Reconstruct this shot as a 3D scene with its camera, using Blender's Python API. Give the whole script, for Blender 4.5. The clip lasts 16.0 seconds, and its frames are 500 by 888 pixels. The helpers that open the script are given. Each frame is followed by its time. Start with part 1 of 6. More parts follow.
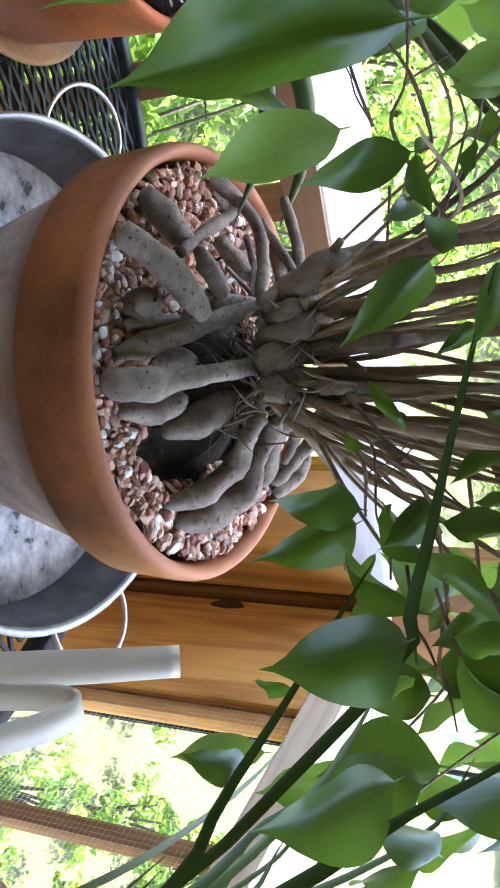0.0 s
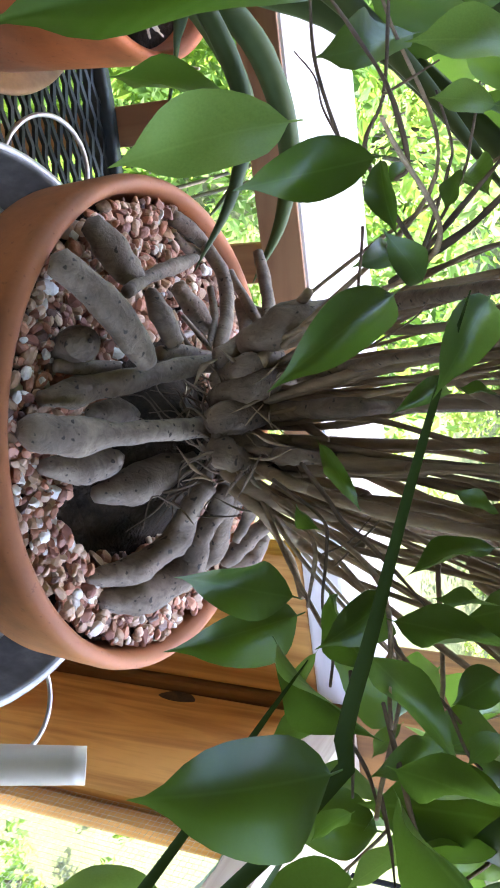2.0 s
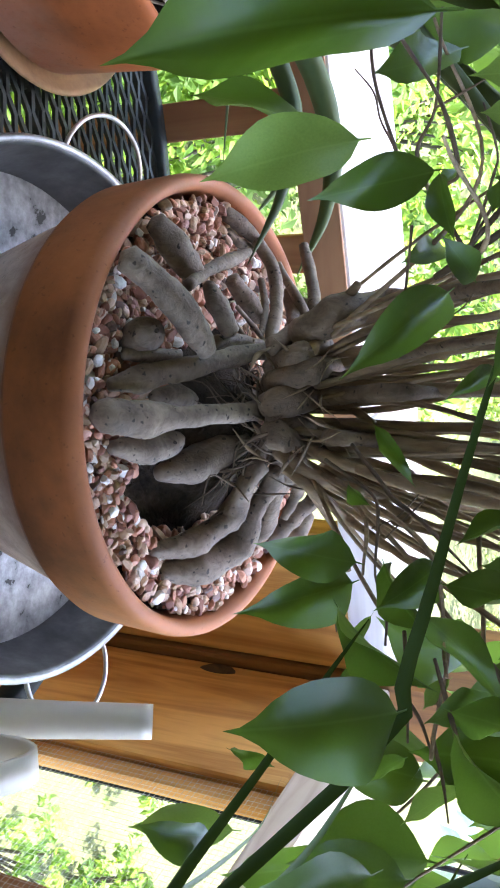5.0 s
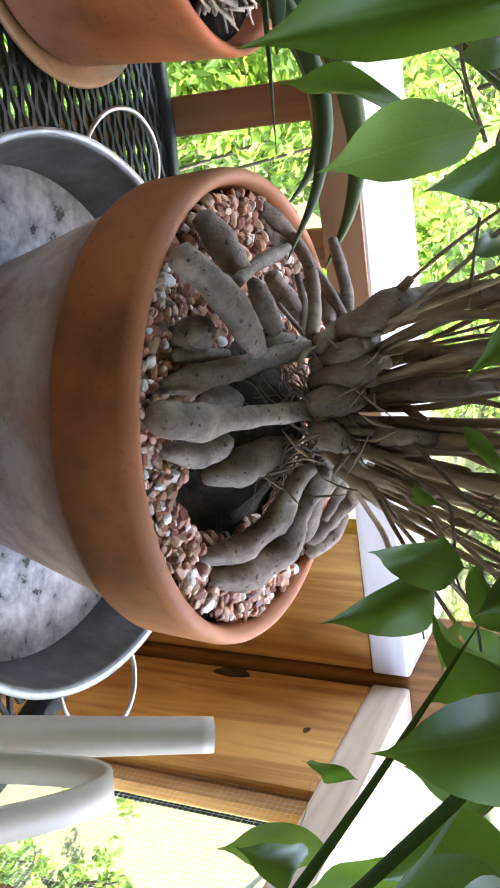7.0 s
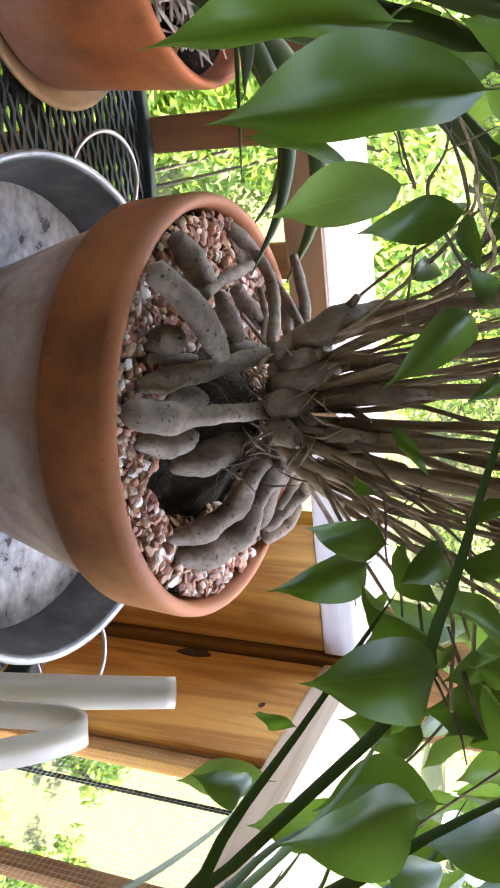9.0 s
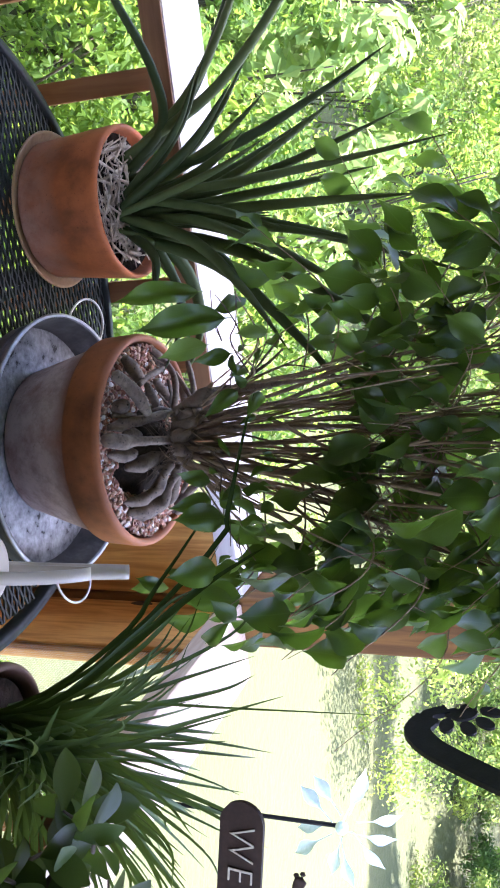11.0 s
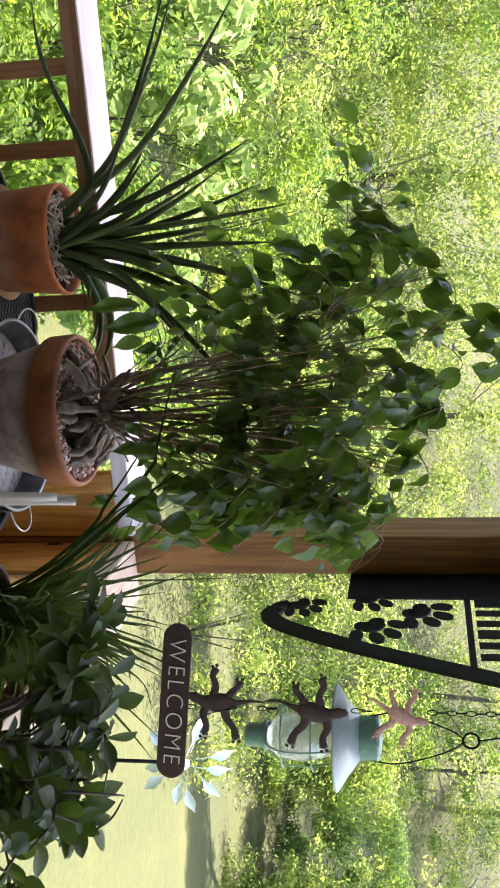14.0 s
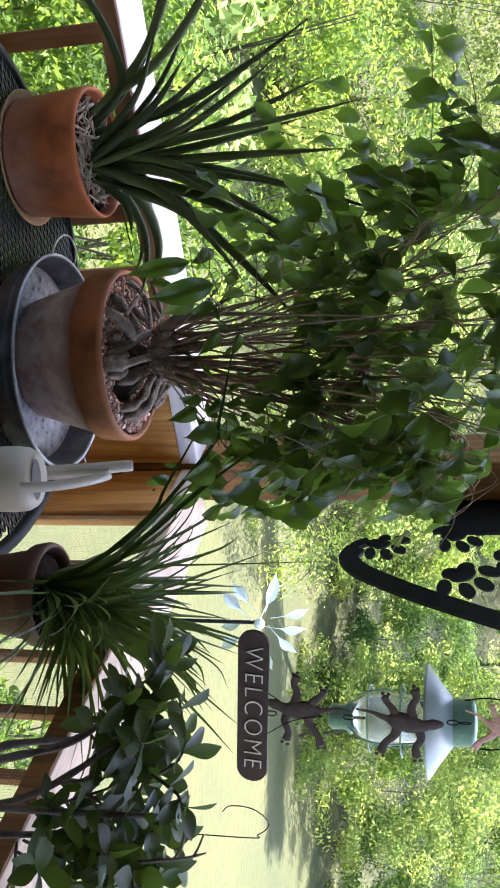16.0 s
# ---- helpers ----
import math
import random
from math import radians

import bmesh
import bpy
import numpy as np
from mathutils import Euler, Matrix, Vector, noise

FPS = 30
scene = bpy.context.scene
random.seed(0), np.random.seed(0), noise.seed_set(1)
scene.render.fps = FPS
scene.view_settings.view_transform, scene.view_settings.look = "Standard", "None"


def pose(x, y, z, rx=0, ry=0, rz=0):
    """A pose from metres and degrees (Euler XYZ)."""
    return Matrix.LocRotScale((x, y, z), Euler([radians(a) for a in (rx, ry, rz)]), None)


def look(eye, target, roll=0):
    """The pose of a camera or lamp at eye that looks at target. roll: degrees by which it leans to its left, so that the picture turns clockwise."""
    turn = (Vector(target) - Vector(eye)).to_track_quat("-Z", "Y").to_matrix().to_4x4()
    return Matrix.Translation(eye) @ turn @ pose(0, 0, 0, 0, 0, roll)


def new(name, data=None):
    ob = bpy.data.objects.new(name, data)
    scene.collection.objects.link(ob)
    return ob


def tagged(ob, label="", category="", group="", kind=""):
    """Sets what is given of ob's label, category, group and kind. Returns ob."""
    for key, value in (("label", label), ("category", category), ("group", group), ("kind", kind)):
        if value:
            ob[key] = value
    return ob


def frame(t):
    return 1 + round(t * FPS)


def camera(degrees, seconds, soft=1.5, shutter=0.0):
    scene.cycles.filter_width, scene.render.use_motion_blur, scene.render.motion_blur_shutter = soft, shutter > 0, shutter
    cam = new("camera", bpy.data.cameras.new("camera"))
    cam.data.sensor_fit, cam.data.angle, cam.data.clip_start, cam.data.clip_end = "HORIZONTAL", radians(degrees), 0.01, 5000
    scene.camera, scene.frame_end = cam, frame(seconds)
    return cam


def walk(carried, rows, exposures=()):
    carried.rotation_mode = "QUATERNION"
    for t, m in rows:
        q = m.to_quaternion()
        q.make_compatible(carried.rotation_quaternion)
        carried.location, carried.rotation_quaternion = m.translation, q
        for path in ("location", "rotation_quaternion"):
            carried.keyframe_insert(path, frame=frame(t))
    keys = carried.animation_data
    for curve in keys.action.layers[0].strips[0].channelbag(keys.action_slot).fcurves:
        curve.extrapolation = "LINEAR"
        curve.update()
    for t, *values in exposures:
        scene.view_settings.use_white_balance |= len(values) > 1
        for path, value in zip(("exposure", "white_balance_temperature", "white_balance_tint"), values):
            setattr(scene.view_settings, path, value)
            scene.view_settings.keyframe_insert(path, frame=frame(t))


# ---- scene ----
cam = camera(28.28, 16.0, 1.9)
EXPOSURES = [(0.0, 4.27, 6550, 15), (4.2, 4.27, 6450, 15), (6.3, 4.28, 6900, 15), (9.0, 4.26, 7450, 18), (11.3, 3.66, 6150, 27), (12.3, 3.41, 6250, 24), (13.2, 3.18, 7500, 18), (15.0, 3.05, 7450, 18), (16.0, 3.18, 6700, 20)]
PATH = [
    (0, (0.1199, -0.0053, 1.2491), (0.1953, 1.7731, 0.3372), 90.68),
    (0.5, (0.1275, 0.0344, 1.2327), (0.0927, 1.8126, 0.3180), 90.13),
    (1, (0.1288, 0.0576, 1.2364), (0.0352, 1.8492, 0.3524), 91.10),
    (1.5, (0.1307, 0.0749, 1.2367), (0.0446, 1.8686, 0.3562), 92.52),
    (2, (0.1296, 0.0779, 1.2383), (0.0302, 1.8572, 0.3306), 92.17),
    (2.5, (0.1345, 0.0699, 1.2402), (0.0497, 1.8520, 0.3365), 93.16),
    (3, (0.1259, 0.0682, 1.2499), (0.0343, 1.8616, 0.3694), 93.51),
    (3.5, (0.1252, 0.0594, 1.2463), (0.0353, 1.8273, 0.3153), 92.75),
    (4, (0.1349, 0.0452, 1.2444), (0.0584, 1.8039, 0.2951), 92.52),
    (4.2, (0.1349, 0.0359, 1.2435), (0.0646, 1.7944, 0.2934), 92.73),
    (6.3, (0.1263, 0.0311, 1.2165), (0.0598, 1.8092, 0.3033), 91.34),
    (6.5, (0.1251, 0.0293, 1.2066), (0.0490, 1.8057, 0.2908), 90.50),
    (7, (0.1329, 0.0244, 1.1845), (0.0713, 1.8263, 0.3188), 91.59),
    (7.5, (0.1345, 0.0226, 1.1674), (0.0392, 1.8344, 0.3258), 91.04),
    (8, (0.1390, 0.0160, 1.1504), (0.0319, 1.8338, 0.3233), 91.54),
    (8.5, (0.1408, 0.0104, 1.1603), (0.0460, 1.8270, 0.3291), 92.19),
    (9, (0.1369, -0.0406, 1.2202), (0.0761, 1.7872, 0.4105), 92.93),
    (9.2, (0.0833, -0.1014, 1.2473), (0.2162, 1.7461, 0.4928), 96.56),
    (11.3, (0.2995, -0.6868, 1.5624), (0.0186, 1.1691, 0.8719), 88.99),
    (11.5, (0.3258, -0.7127, 1.5485), (0.0225, 1.1506, 0.8882), 89.18),
    (12, (0.2860, -0.8369, 1.5341), (0.1012, 1.0955, 1.0525), 89.63),
    (12.5, (0.2788, -0.9595, 1.5378), (0.1470, 0.9954, 1.1368), 90.45),
    (13, (0.2736, -1.0617, 1.5429), (0.1586, 0.9052, 1.1992), 90.56),
    (13.5, (0.2923, -1.1456, 1.5601), (0.1096, 0.8162, 1.2165), 90.63),
    (14, (0.4093, -1.2244, 1.5705), (0.1443, 0.7275, 1.2245), 88.82),
    (14.5, (0.4614, -1.2395, 1.5597), (0.1617, 0.7046, 1.1978), 88.17),
    (15, (0.2780, -1.2235, 1.5439), (0.2989, 0.7473, 1.2041), 87.53),
    (15.5, (0.0786, -1.1778, 1.5256), (0.2546, 0.7717, 1.1155), 89.50),
    (16, (0.1035, -1.0359, 1.5199), (0.2748, 0.8994, 1.0453), 89.19),
]
walk(cam, [(t, look(eye, target, roll)) for t, eye, target, roll in PATH], EXPOSURES)

# ---- sky and sun ----
PHI = radians(24.0)          # the long rail runs 24 degrees off the x axis
CU, SU = math.cos(PHI), math.sin(PHI)
SUN_EL = 70.0
SUN_AZ = 72.0               # degrees from +x towards +y, where the sun stands


def uv(u, v, z):
    """Porch coordinates: u along the long rail, v outwards across it."""
    return Vector((CU * u - SU * v, SU * u + CU * v, z))


PORCH = Matrix.Rotation(PHI, 4, "Z")

world = bpy.data.worlds.new("sky")
scene.world = world
world.use_nodes = True
wn = world.node_tree
sky = wn.nodes.new("ShaderNodeTexSky")
sky.sky_type = "NISHITA"
sky.sun_disc = False
sky.sun_elevation = radians(SUN_EL)
sky.sun_rotation = radians(90.0 - SUN_AZ)
sky.air_density, sky.dust_density, sky.ozone_density = 1.0, 1.6, 1.0
wn.links.new(sky.outputs[0], wn.nodes["Background"].inputs[0])
wn.nodes["Background"].inputs[1].default_value = 0.15

sun_data = bpy.data.lights.new("sun", "SUN")
sun_data.energy, sun_data.angle, sun_data.color = 3.7, radians(0.6), (1.0, 0.95, 0.86)
sun = new("sun", sun_data)
se, sa = radians(SUN_EL), radians(SUN_AZ)
sun_from = Vector((math.cos(se) * math.cos(sa), math.cos(se) * math.sin(sa), math.sin(se)))
sun.matrix_world = look(sun_from * 30, (0, 0, 0))


# ---- materials ----
def material(name):
    m = bpy.data.materials.new(name)
    m.use_nodes = True
    return m, m.node_tree, m.node_tree.nodes["Principled BSDF"]


def add(nt, kind, **values):
    node = nt.nodes.new(kind)
    for key, value in values.items():
        node.inputs[key.replace("_", " ")].default_value = value
    return node


def coords(nt, scale=(1, 1, 1), which="Object"):
    tex = nt.nodes.new("ShaderNodeTexCoord")
    mp = nt.nodes.new("ShaderNodeMapping")
    mp.inputs["Scale"].default_value = scale
    nt.links.new(tex.outputs[which], mp.inputs[0])
    return mp.outputs[0]


def ramp(nt, fac, stops):
    r = nt.nodes.new("ShaderNodeValToRGB")
    while len(r.color_ramp.elements) < len(stops):
        r.color_ramp.elements.new(0.5)
    for e, (p, c) in zip(r.color_ramp.elements, stops):
        e.position, e.color = p, (*c, 1)
    nt.links.new(fac, r.inputs[0])
    return r.outputs[0]


def mix(nt, fac, a, b, mode="MIX"):
    n = nt.nodes.new("ShaderNodeMix")
    n.data_type, n.blend_type = "RGBA", mode
    for sock, val in ((n.inputs[0], fac), (n.inputs[6], a), (n.inputs[7], b)):
        if hasattr(val, "links"):
            nt.links.new(val, sock)
        else:
            sock.default_value = val if isinstance(val, float) else (*val, 1)
    return n.outputs[2]


def noise_of(nt, vec, scale, detail=5.0, rough=0.6, distort=0.0):
    n = add(nt, "ShaderNodeTexNoise", Scale=scale, Detail=detail, Roughness=rough, Distortion=distort)
    nt.links.new(vec, n.inputs["Vector"])
    return n.outputs[0]


def bump(nt, bsdf, height, strength=0.3, distance=0.002):
    b = add(nt, "ShaderNodeBump", Strength=strength, Distance=distance)
    nt.links.new(height, b.inputs["Height"])
    nt.links.new(b.outputs[0], bsdf.inputs["Normal"])


def speckled(name, stops, scale=20.0, fine=140.0, rough=0.8, metal=0.0, relief=0.3, depth=0.0015, stretch=(1, 1, 1), spec=0.5, grain=0.75):
    """A surface with broad patches and fine grain."""
    m, nt, b = material(name)
    v = coords(nt, stretch)
    n1 = noise_of(nt, v, scale, 6)
    n2 = noise_of(nt, v, fine, 4)
    c = ramp(nt, n1, stops)
    g = ramp(nt, n2, [(0.3, (0.62, 0.62, 0.62)), (0.7, (1.0, 1.0, 1.0))])
    nt.links.new(mix(nt, grain, c, g, "MULTIPLY"), b.inputs["Base Color"])
    b.inputs["Roughness"].default_value = rough
    b.inputs["Metallic"].default_value = metal
    b.inputs["Specular IOR Level"].default_value = spec
    bump(nt, b, n2, relief, depth)
    return m


def terracotta(name, clay, bloom, low, high, amount):
    """Fired clay with a pale mineral bloom that has crept up between two heights of the object."""
    m, nt, b = material(name)
    v = coords(nt)
    big, fine = noise_of(nt, v, 9, 6), noise_of(nt, v, 120, 4)
    body = ramp(nt, big, [(0.36, [x * 0.42 for x in clay]), (0.5, [x * 0.85 for x in clay]), (0.64, [x * 1.18 for x in clay])])
    sep = nt.nodes.new("ShaderNodeSeparateXYZ")
    nt.links.new(v, sep.inputs[0])
    mr = add(nt, "ShaderNodeMapRange")
    mr.inputs["From Min"].default_value, mr.inputs["From Max"].default_value = high, low
    wob = add(nt, "ShaderNodeMath")
    wob.operation = "MULTIPLY_ADD"
    nt.links.new(big, wob.inputs[0])
    wob.inputs[1].default_value = 0.045
    nt.links.new(sep.outputs[2], wob.inputs[2])
    nt.links.new(wob.outputs[0], mr.inputs[0])
    f = add(nt, "ShaderNodeMath")
    f.operation = "MULTIPLY"
    nt.links.new(mr.outputs[0], f.inputs[0])
    f.inputs[1].default_value = amount
    patch = ramp(nt, noise_of(nt, v, 22, 7, 0.7), [(0.30, (0.22, 0.22, 0.22)), (0.58, (1, 1, 1))])
    worn = mix(nt, f.outputs[0], (0.0, 0.0, 0.0), patch)
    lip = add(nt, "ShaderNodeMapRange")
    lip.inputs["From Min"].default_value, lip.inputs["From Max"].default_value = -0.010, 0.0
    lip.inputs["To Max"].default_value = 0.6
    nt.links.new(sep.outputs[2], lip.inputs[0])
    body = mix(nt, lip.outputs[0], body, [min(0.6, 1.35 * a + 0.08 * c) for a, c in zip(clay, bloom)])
    col = mix(nt, worn, body, bloom)
    dots = ramp(nt, noise_of(nt, v, 260, 2), [(0.28, (0.55, 0.5, 0.48)), (0.36, (1, 1, 1))])
    nt.links.new(mix(nt, 0.6, col, dots, "MULTIPLY"), b.inputs["Base Color"])
    b.inputs["Roughness"].default_value = 0.62
    b.inputs["Specular IOR Level"].default_value = 0.3
    bump(nt, b, fine, 0.25, 0.001)
    return m


def wood(name, dark, light, axis, scale=1.0, rough=0.7, knots=True):
    """Softwood with grain along one axis of the object."""
    m, nt, b = material(name)
    s = [26 * scale] * 3
    s["xyz".index(axis)] = 1.6 * scale
    v = coords(nt, s)
    geo = nt.nodes.new("ShaderNodeObjectInfo")
    off = nt.nodes.new("ShaderNodeVectorMath")
    off.operation = "MULTIPLY_ADD"
    off.inputs[1].default_value = (0, 0, 0)
    nt.links.new(v, off.inputs[0])
    comb = nt.nodes.new("ShaderNodeCombineXYZ")
    rnd = add(nt, "ShaderNodeMath")
    rnd.operation = "MULTIPLY"
    rnd.inputs[1].default_value = 37.0
    nt.links.new(geo.outputs["Random"], rnd.inputs[0])
    for i in range(3):
        nt.links.new(rnd.outputs[0], comb.inputs[i])
    off.inputs[1].default_value = (1, 1, 1)
    nt.links.new(comb.outputs[0], off.inputs[2])
    w = add(nt, "ShaderNodeTexNoise", Scale=1.0, Detail=5.0, Roughness=0.55, Distortion=0.7)
    nt.links.new(off.outputs[0], w.inputs["Vector"])
    rings = add(nt, "ShaderNodeMath")
    rings.operation = "PINGPONG"
    k = add(nt, "ShaderNodeMath")
    k.operation = "MULTIPLY"
    k.inputs[1].default_value = 5.0
    nt.links.new(w.outputs[0], k.inputs[0])
    nt.links.new(k.outputs[0], rings.inputs[0])
    rings.inputs[1].default_value = 0.5
    two = add(nt, "ShaderNodeMath")
    two.operation = "MULTIPLY"
    two.inputs[1].default_value = 2.0
    nt.links.new(rings.outputs[0], two.inputs[0])
    col = ramp(nt, two.outputs[0], [(0.0, dark), (0.45, [(a + c) / 2 for a, c in zip(dark, light)]), (0.9, light)])
    blotch = ramp(nt, noise_of(nt, coords(nt), 7, 4), [(0.3, (0.72, 0.68, 0.64)), (0.65, (1, 1, 1))])
    col = mix(nt, 0.7, col, blotch, "MULTIPLY")
    if knots:
        kv = coords(nt, [7 if a != axis else 3 for a in "xyz"])
        vor = add(nt, "ShaderNodeTexVoronoi", Scale=1.0)
        nt.links.new(kv, vor.inputs["Vector"])
        kn = ramp(nt, vor.outputs["Distance"], [(0.05, (0.25, 0.17, 0.12)), (0.12, (1, 1, 1))])
        col = mix(nt, 0.8, col, kn, "MULTIPLY")
    nt.links.new(col, b.inputs["Base Color"])
    b.inputs["Roughness"].default_value = rough
    b.inputs["Specular IOR Level"].default_value = 0.35
    bump(nt, b, two.outputs[0], 0.2, 0.001)
    return m


def foliage(name, dark, light, rough=0.4, through_light=0.35, veins=False, by="object", glow=(0.35, 0.5, 0.06), spec=0.5, patch=0.0):
    """Leaf tissue: glossy reflection and light that comes through."""
    m, nt, b = material(name)
    if by == "object":
        r = nt.nodes.new("ShaderNodeObjectInfo").outputs["Random"]
    else:
        r = nt.nodes.new("ShaderNodeNewGeometry").outputs["Random Per Island"]
    c = ramp(nt, r, [(0.0, dark), (1.0, light)])
    v = coords(nt)
    grain = ramp(nt, noise_of(nt, v, 60, 3), [(0.3, (0.75, 0.78, 0.7)), (0.7, (1, 1, 1))])
    c = mix(nt, 0.8, c, grain, "MULTIPLY")
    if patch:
        # Broad noise paints sunlit and shaded clumps into the leaf colour
        clump_light = ramp(nt, noise_of(nt, v, patch, 4, 0.6), [(0.36, (0.34, 0.44, 0.42)), (0.50, (0.95, 0.97, 0.9)), (0.64, (1.55, 1.38, 1.15))])
        c = mix(nt, 1.0, c, clump_light, "MULTIPLY")
        glow = mix(nt, 1.0, clump_light, glow, "MULTIPLY")
    if veins:
        sep = nt.nodes.new("ShaderNodeSeparateXYZ")
        nt.links.new(v, sep.inputs[0])
        ab = add(nt, "ShaderNodeMath")
        ab.operation = "ABSOLUTE"
        nt.links.new(sep.outputs[0], ab.inputs[0])
        mid = ramp(nt, ab.outputs[0], [(0.003, (0.22, 0.22, 0.22)), (0.012, (0, 0, 0))])
        c = mix(nt, mid, c, [min(1, x * 1.5 + 0.015) for x in light])
        side = add(nt, "ShaderNodeMath")
        side.operation = "MULTIPLY_ADD"
        nt.links.new(ab.outputs[0], side.inputs[0])
        side.inputs[1].default_value = -0.6
        nt.links.new(sep.outputs[1], side.inputs[2])
        wv = add(nt, "ShaderNodeMath")
        wv.operation = "SINE"
        k = add(nt, "ShaderNodeMath")
        k.operation = "MULTIPLY"
        k.inputs[1].default_value = 75.0
        nt.links.new(side.outputs[0], k.inputs[0])
        nt.links.new(k.outputs[0], wv.inputs[0])
        bump(nt, b, wv.outputs[0], 0.02, 0.004)
    nt.links.new(c, b.inputs["Base Color"])
    b.inputs["Roughness"].default_value = rough
    b.inputs["Specular IOR Level"].default_value = spec
    tr = nt.nodes.new("ShaderNodeBsdfTranslucent")
    nt.links.new(mix(nt, 0.55, c, glow), tr.inputs[0])
    sh = nt.nodes.new("ShaderNodeMixShader")
    sh.inputs[0].default_value = through_light
    out = nt.nodes["Material Output"]
    nt.links.new(b.outputs[0], sh.inputs[1])
    nt.links.new(tr.outputs[0], sh.inputs[2])
    nt.links.new(sh.outputs[0], out.inputs[0])
    return m


def bark_material():
    """Grey-brown root skin with wrinkles, pale rubbed patches and dark pores."""
    m, nt, b = material("root_bark")
    v = coords(nt)
    broad, fine = noise_of(nt, v, 34, 6, 0.62, 0.4), noise_of(nt, v, 380, 4)
    wrinkle = noise_of(nt, coords(nt, (1, 1, 0.35)), 190, 4, 0.6, 1.2)
    c = ramp(nt, broad, [(0.28, (0.058, 0.037, 0.024)), (0.44, (0.125, 0.085, 0.058)), (0.60, (0.190, 0.134, 0.094)), (0.76, (0.32, 0.24, 0.175))])
    g = ramp(nt, wrinkle, [(0.32, (0.55, 0.52, 0.5)), (0.55, (1.0, 1.0, 1.0))])
    c = mix(nt, 0.7, c, g, "MULTIPLY")
    pores = ramp(nt, noise_of(nt, v, 260, 1), [(0.28, (0.08, 0.06, 0.05)), (0.33, (1, 1, 1))])
    nt.links.new(mix(nt, 0.85, c, pores, "MULTIPLY"), b.inputs["Base Color"])
    b.inputs["Roughness"].default_value = 0.72
    b.inputs["Specular IOR Level"].default_value = 0.35
    bump(nt, b, mix(nt, 0.4, wrinkle, fine), 0.7, 0.0016)
    return m


CLAY_MAIN = terracotta("clay_main", (0.25, 0.073, 0.019), (0.68, 0.51, 0.42), -0.068, -0.034, 0.92)
CLAY_SECOND = terracotta("clay_second", (0.42, 0.112, 0.032), (0.46, 0.25, 0.18), -0.105, -0.045, 0.8)
CLAY_DARK = terracotta("clay_dark", (0.105, 0.050, 0.030), (0.15, 0.105, 0.085), -0.16, -0.05, 0.5)
SAUCER = speckled("tan_clay_saucer", [(0.3, (0.30, 0.165, 0.075)), (0.7, (0.43, 0.26, 0.13))], 12, 90, 0.6)
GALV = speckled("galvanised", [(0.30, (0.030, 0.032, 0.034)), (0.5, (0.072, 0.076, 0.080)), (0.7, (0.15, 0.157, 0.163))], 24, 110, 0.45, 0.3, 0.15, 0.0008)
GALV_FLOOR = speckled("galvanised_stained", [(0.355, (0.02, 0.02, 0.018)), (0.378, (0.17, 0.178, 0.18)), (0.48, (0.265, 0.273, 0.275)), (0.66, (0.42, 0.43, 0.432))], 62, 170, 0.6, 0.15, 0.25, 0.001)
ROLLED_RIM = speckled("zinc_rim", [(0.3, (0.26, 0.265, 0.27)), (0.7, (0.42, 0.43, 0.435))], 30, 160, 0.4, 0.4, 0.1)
WIRE = speckled("steel_wire", [(0.3, (0.42, 0.42, 0.41)), (0.7, (0.62, 0.62, 0.6))], 40, 200, 0.35, 0.4, 0.1)
TABLE_METAL = speckled("table_metal", [(0.3, (0.008, 0.012, 0.012)), (0.7, (0.022, 0.030, 0.030))], 30, 160, 0.55, 0.0, 0.2, spec=0.25)
BLACK_IRON = speckled("black_iron", [(0.3, (0.003, 0.003, 0.003)), (0.7, (0.009, 0.008, 0.008))], 40, 220, 0.7, 0.0, 0.3, spec=0.12)
RUST = speckled("rusty_tin", [(0.3, (0.020, 0.009, 0.007)), (0.7, (0.058, 0.024, 0.016))], 60, 260, 0.75, 0.1, 0.3)
SIGN_FACE = speckled("sign_brown", [(0.3, (0.028, 0.013, 0.010)), (0.7, (0.050, 0.022, 0.016))], 30, 240, 0.6, 0.0, 0.2, spec=0.25)
LETTERING = speckled("letter_tan", [(0.3, (0.58, 0.48, 0.38)), (0.7, (0.76, 0.66, 0.54))], 40, 200, 0.7)
PINK_TIN = speckled("pink_tin", [(0.3, (0.42, 0.20, 0.16)), (0.7, (0.60, 0.34, 0.28))], 50, 200, 0.6, 0.1)
BONE_PLASTIC = speckled("bone_plastic", [(0.3, (0.43, 0.35, 0.265)), (0.7, (0.49, 0.41, 0.315))], 4, 300, 0.45, 0.0, 0.01, grain=0.06)
CAN_HOLE_SHADE = speckled("can_hole_shade", [(0.3, (0.10, 0.08, 0.07)), (0.7, (0.16, 0.13, 0.11))], 9, 60, 0.7)
BARK = bark_material()
TWIG = speckled("twig_bark", [(0.3, (0.056, 0.037, 0.025)), (0.7, (0.18, 0.125, 0.085))], 60, 320, 0.85, 0.0, 0.5, 0.0008, (1, 1, 0.25), 0.25)
STEM_BARK = speckled("stem_bark", [(0.3, (0.120, 0.076, 0.046)), (0.7, (0.38, 0.27, 0.175))], 60, 320, 0.85, 0.0, 0.6, 0.0012, (1, 1, 0.25), 0.3)
JADE_BARK = speckled("jade_bark", [(0.3, (0.05, 0.036, 0.028)), (0.7, (0.12, 0.09, 0.072))], 40, 220, 0.85, 0.0, 0.5, 0.001, spec=0.3)
SOIL = speckled("soil", [(0.3, (0.014, 0.010, 0.007)), (0.7, (0.060, 0.041, 0.028))], 60, 300, 0.95, 0.0, 1.0, 0.004, spec=0.1)
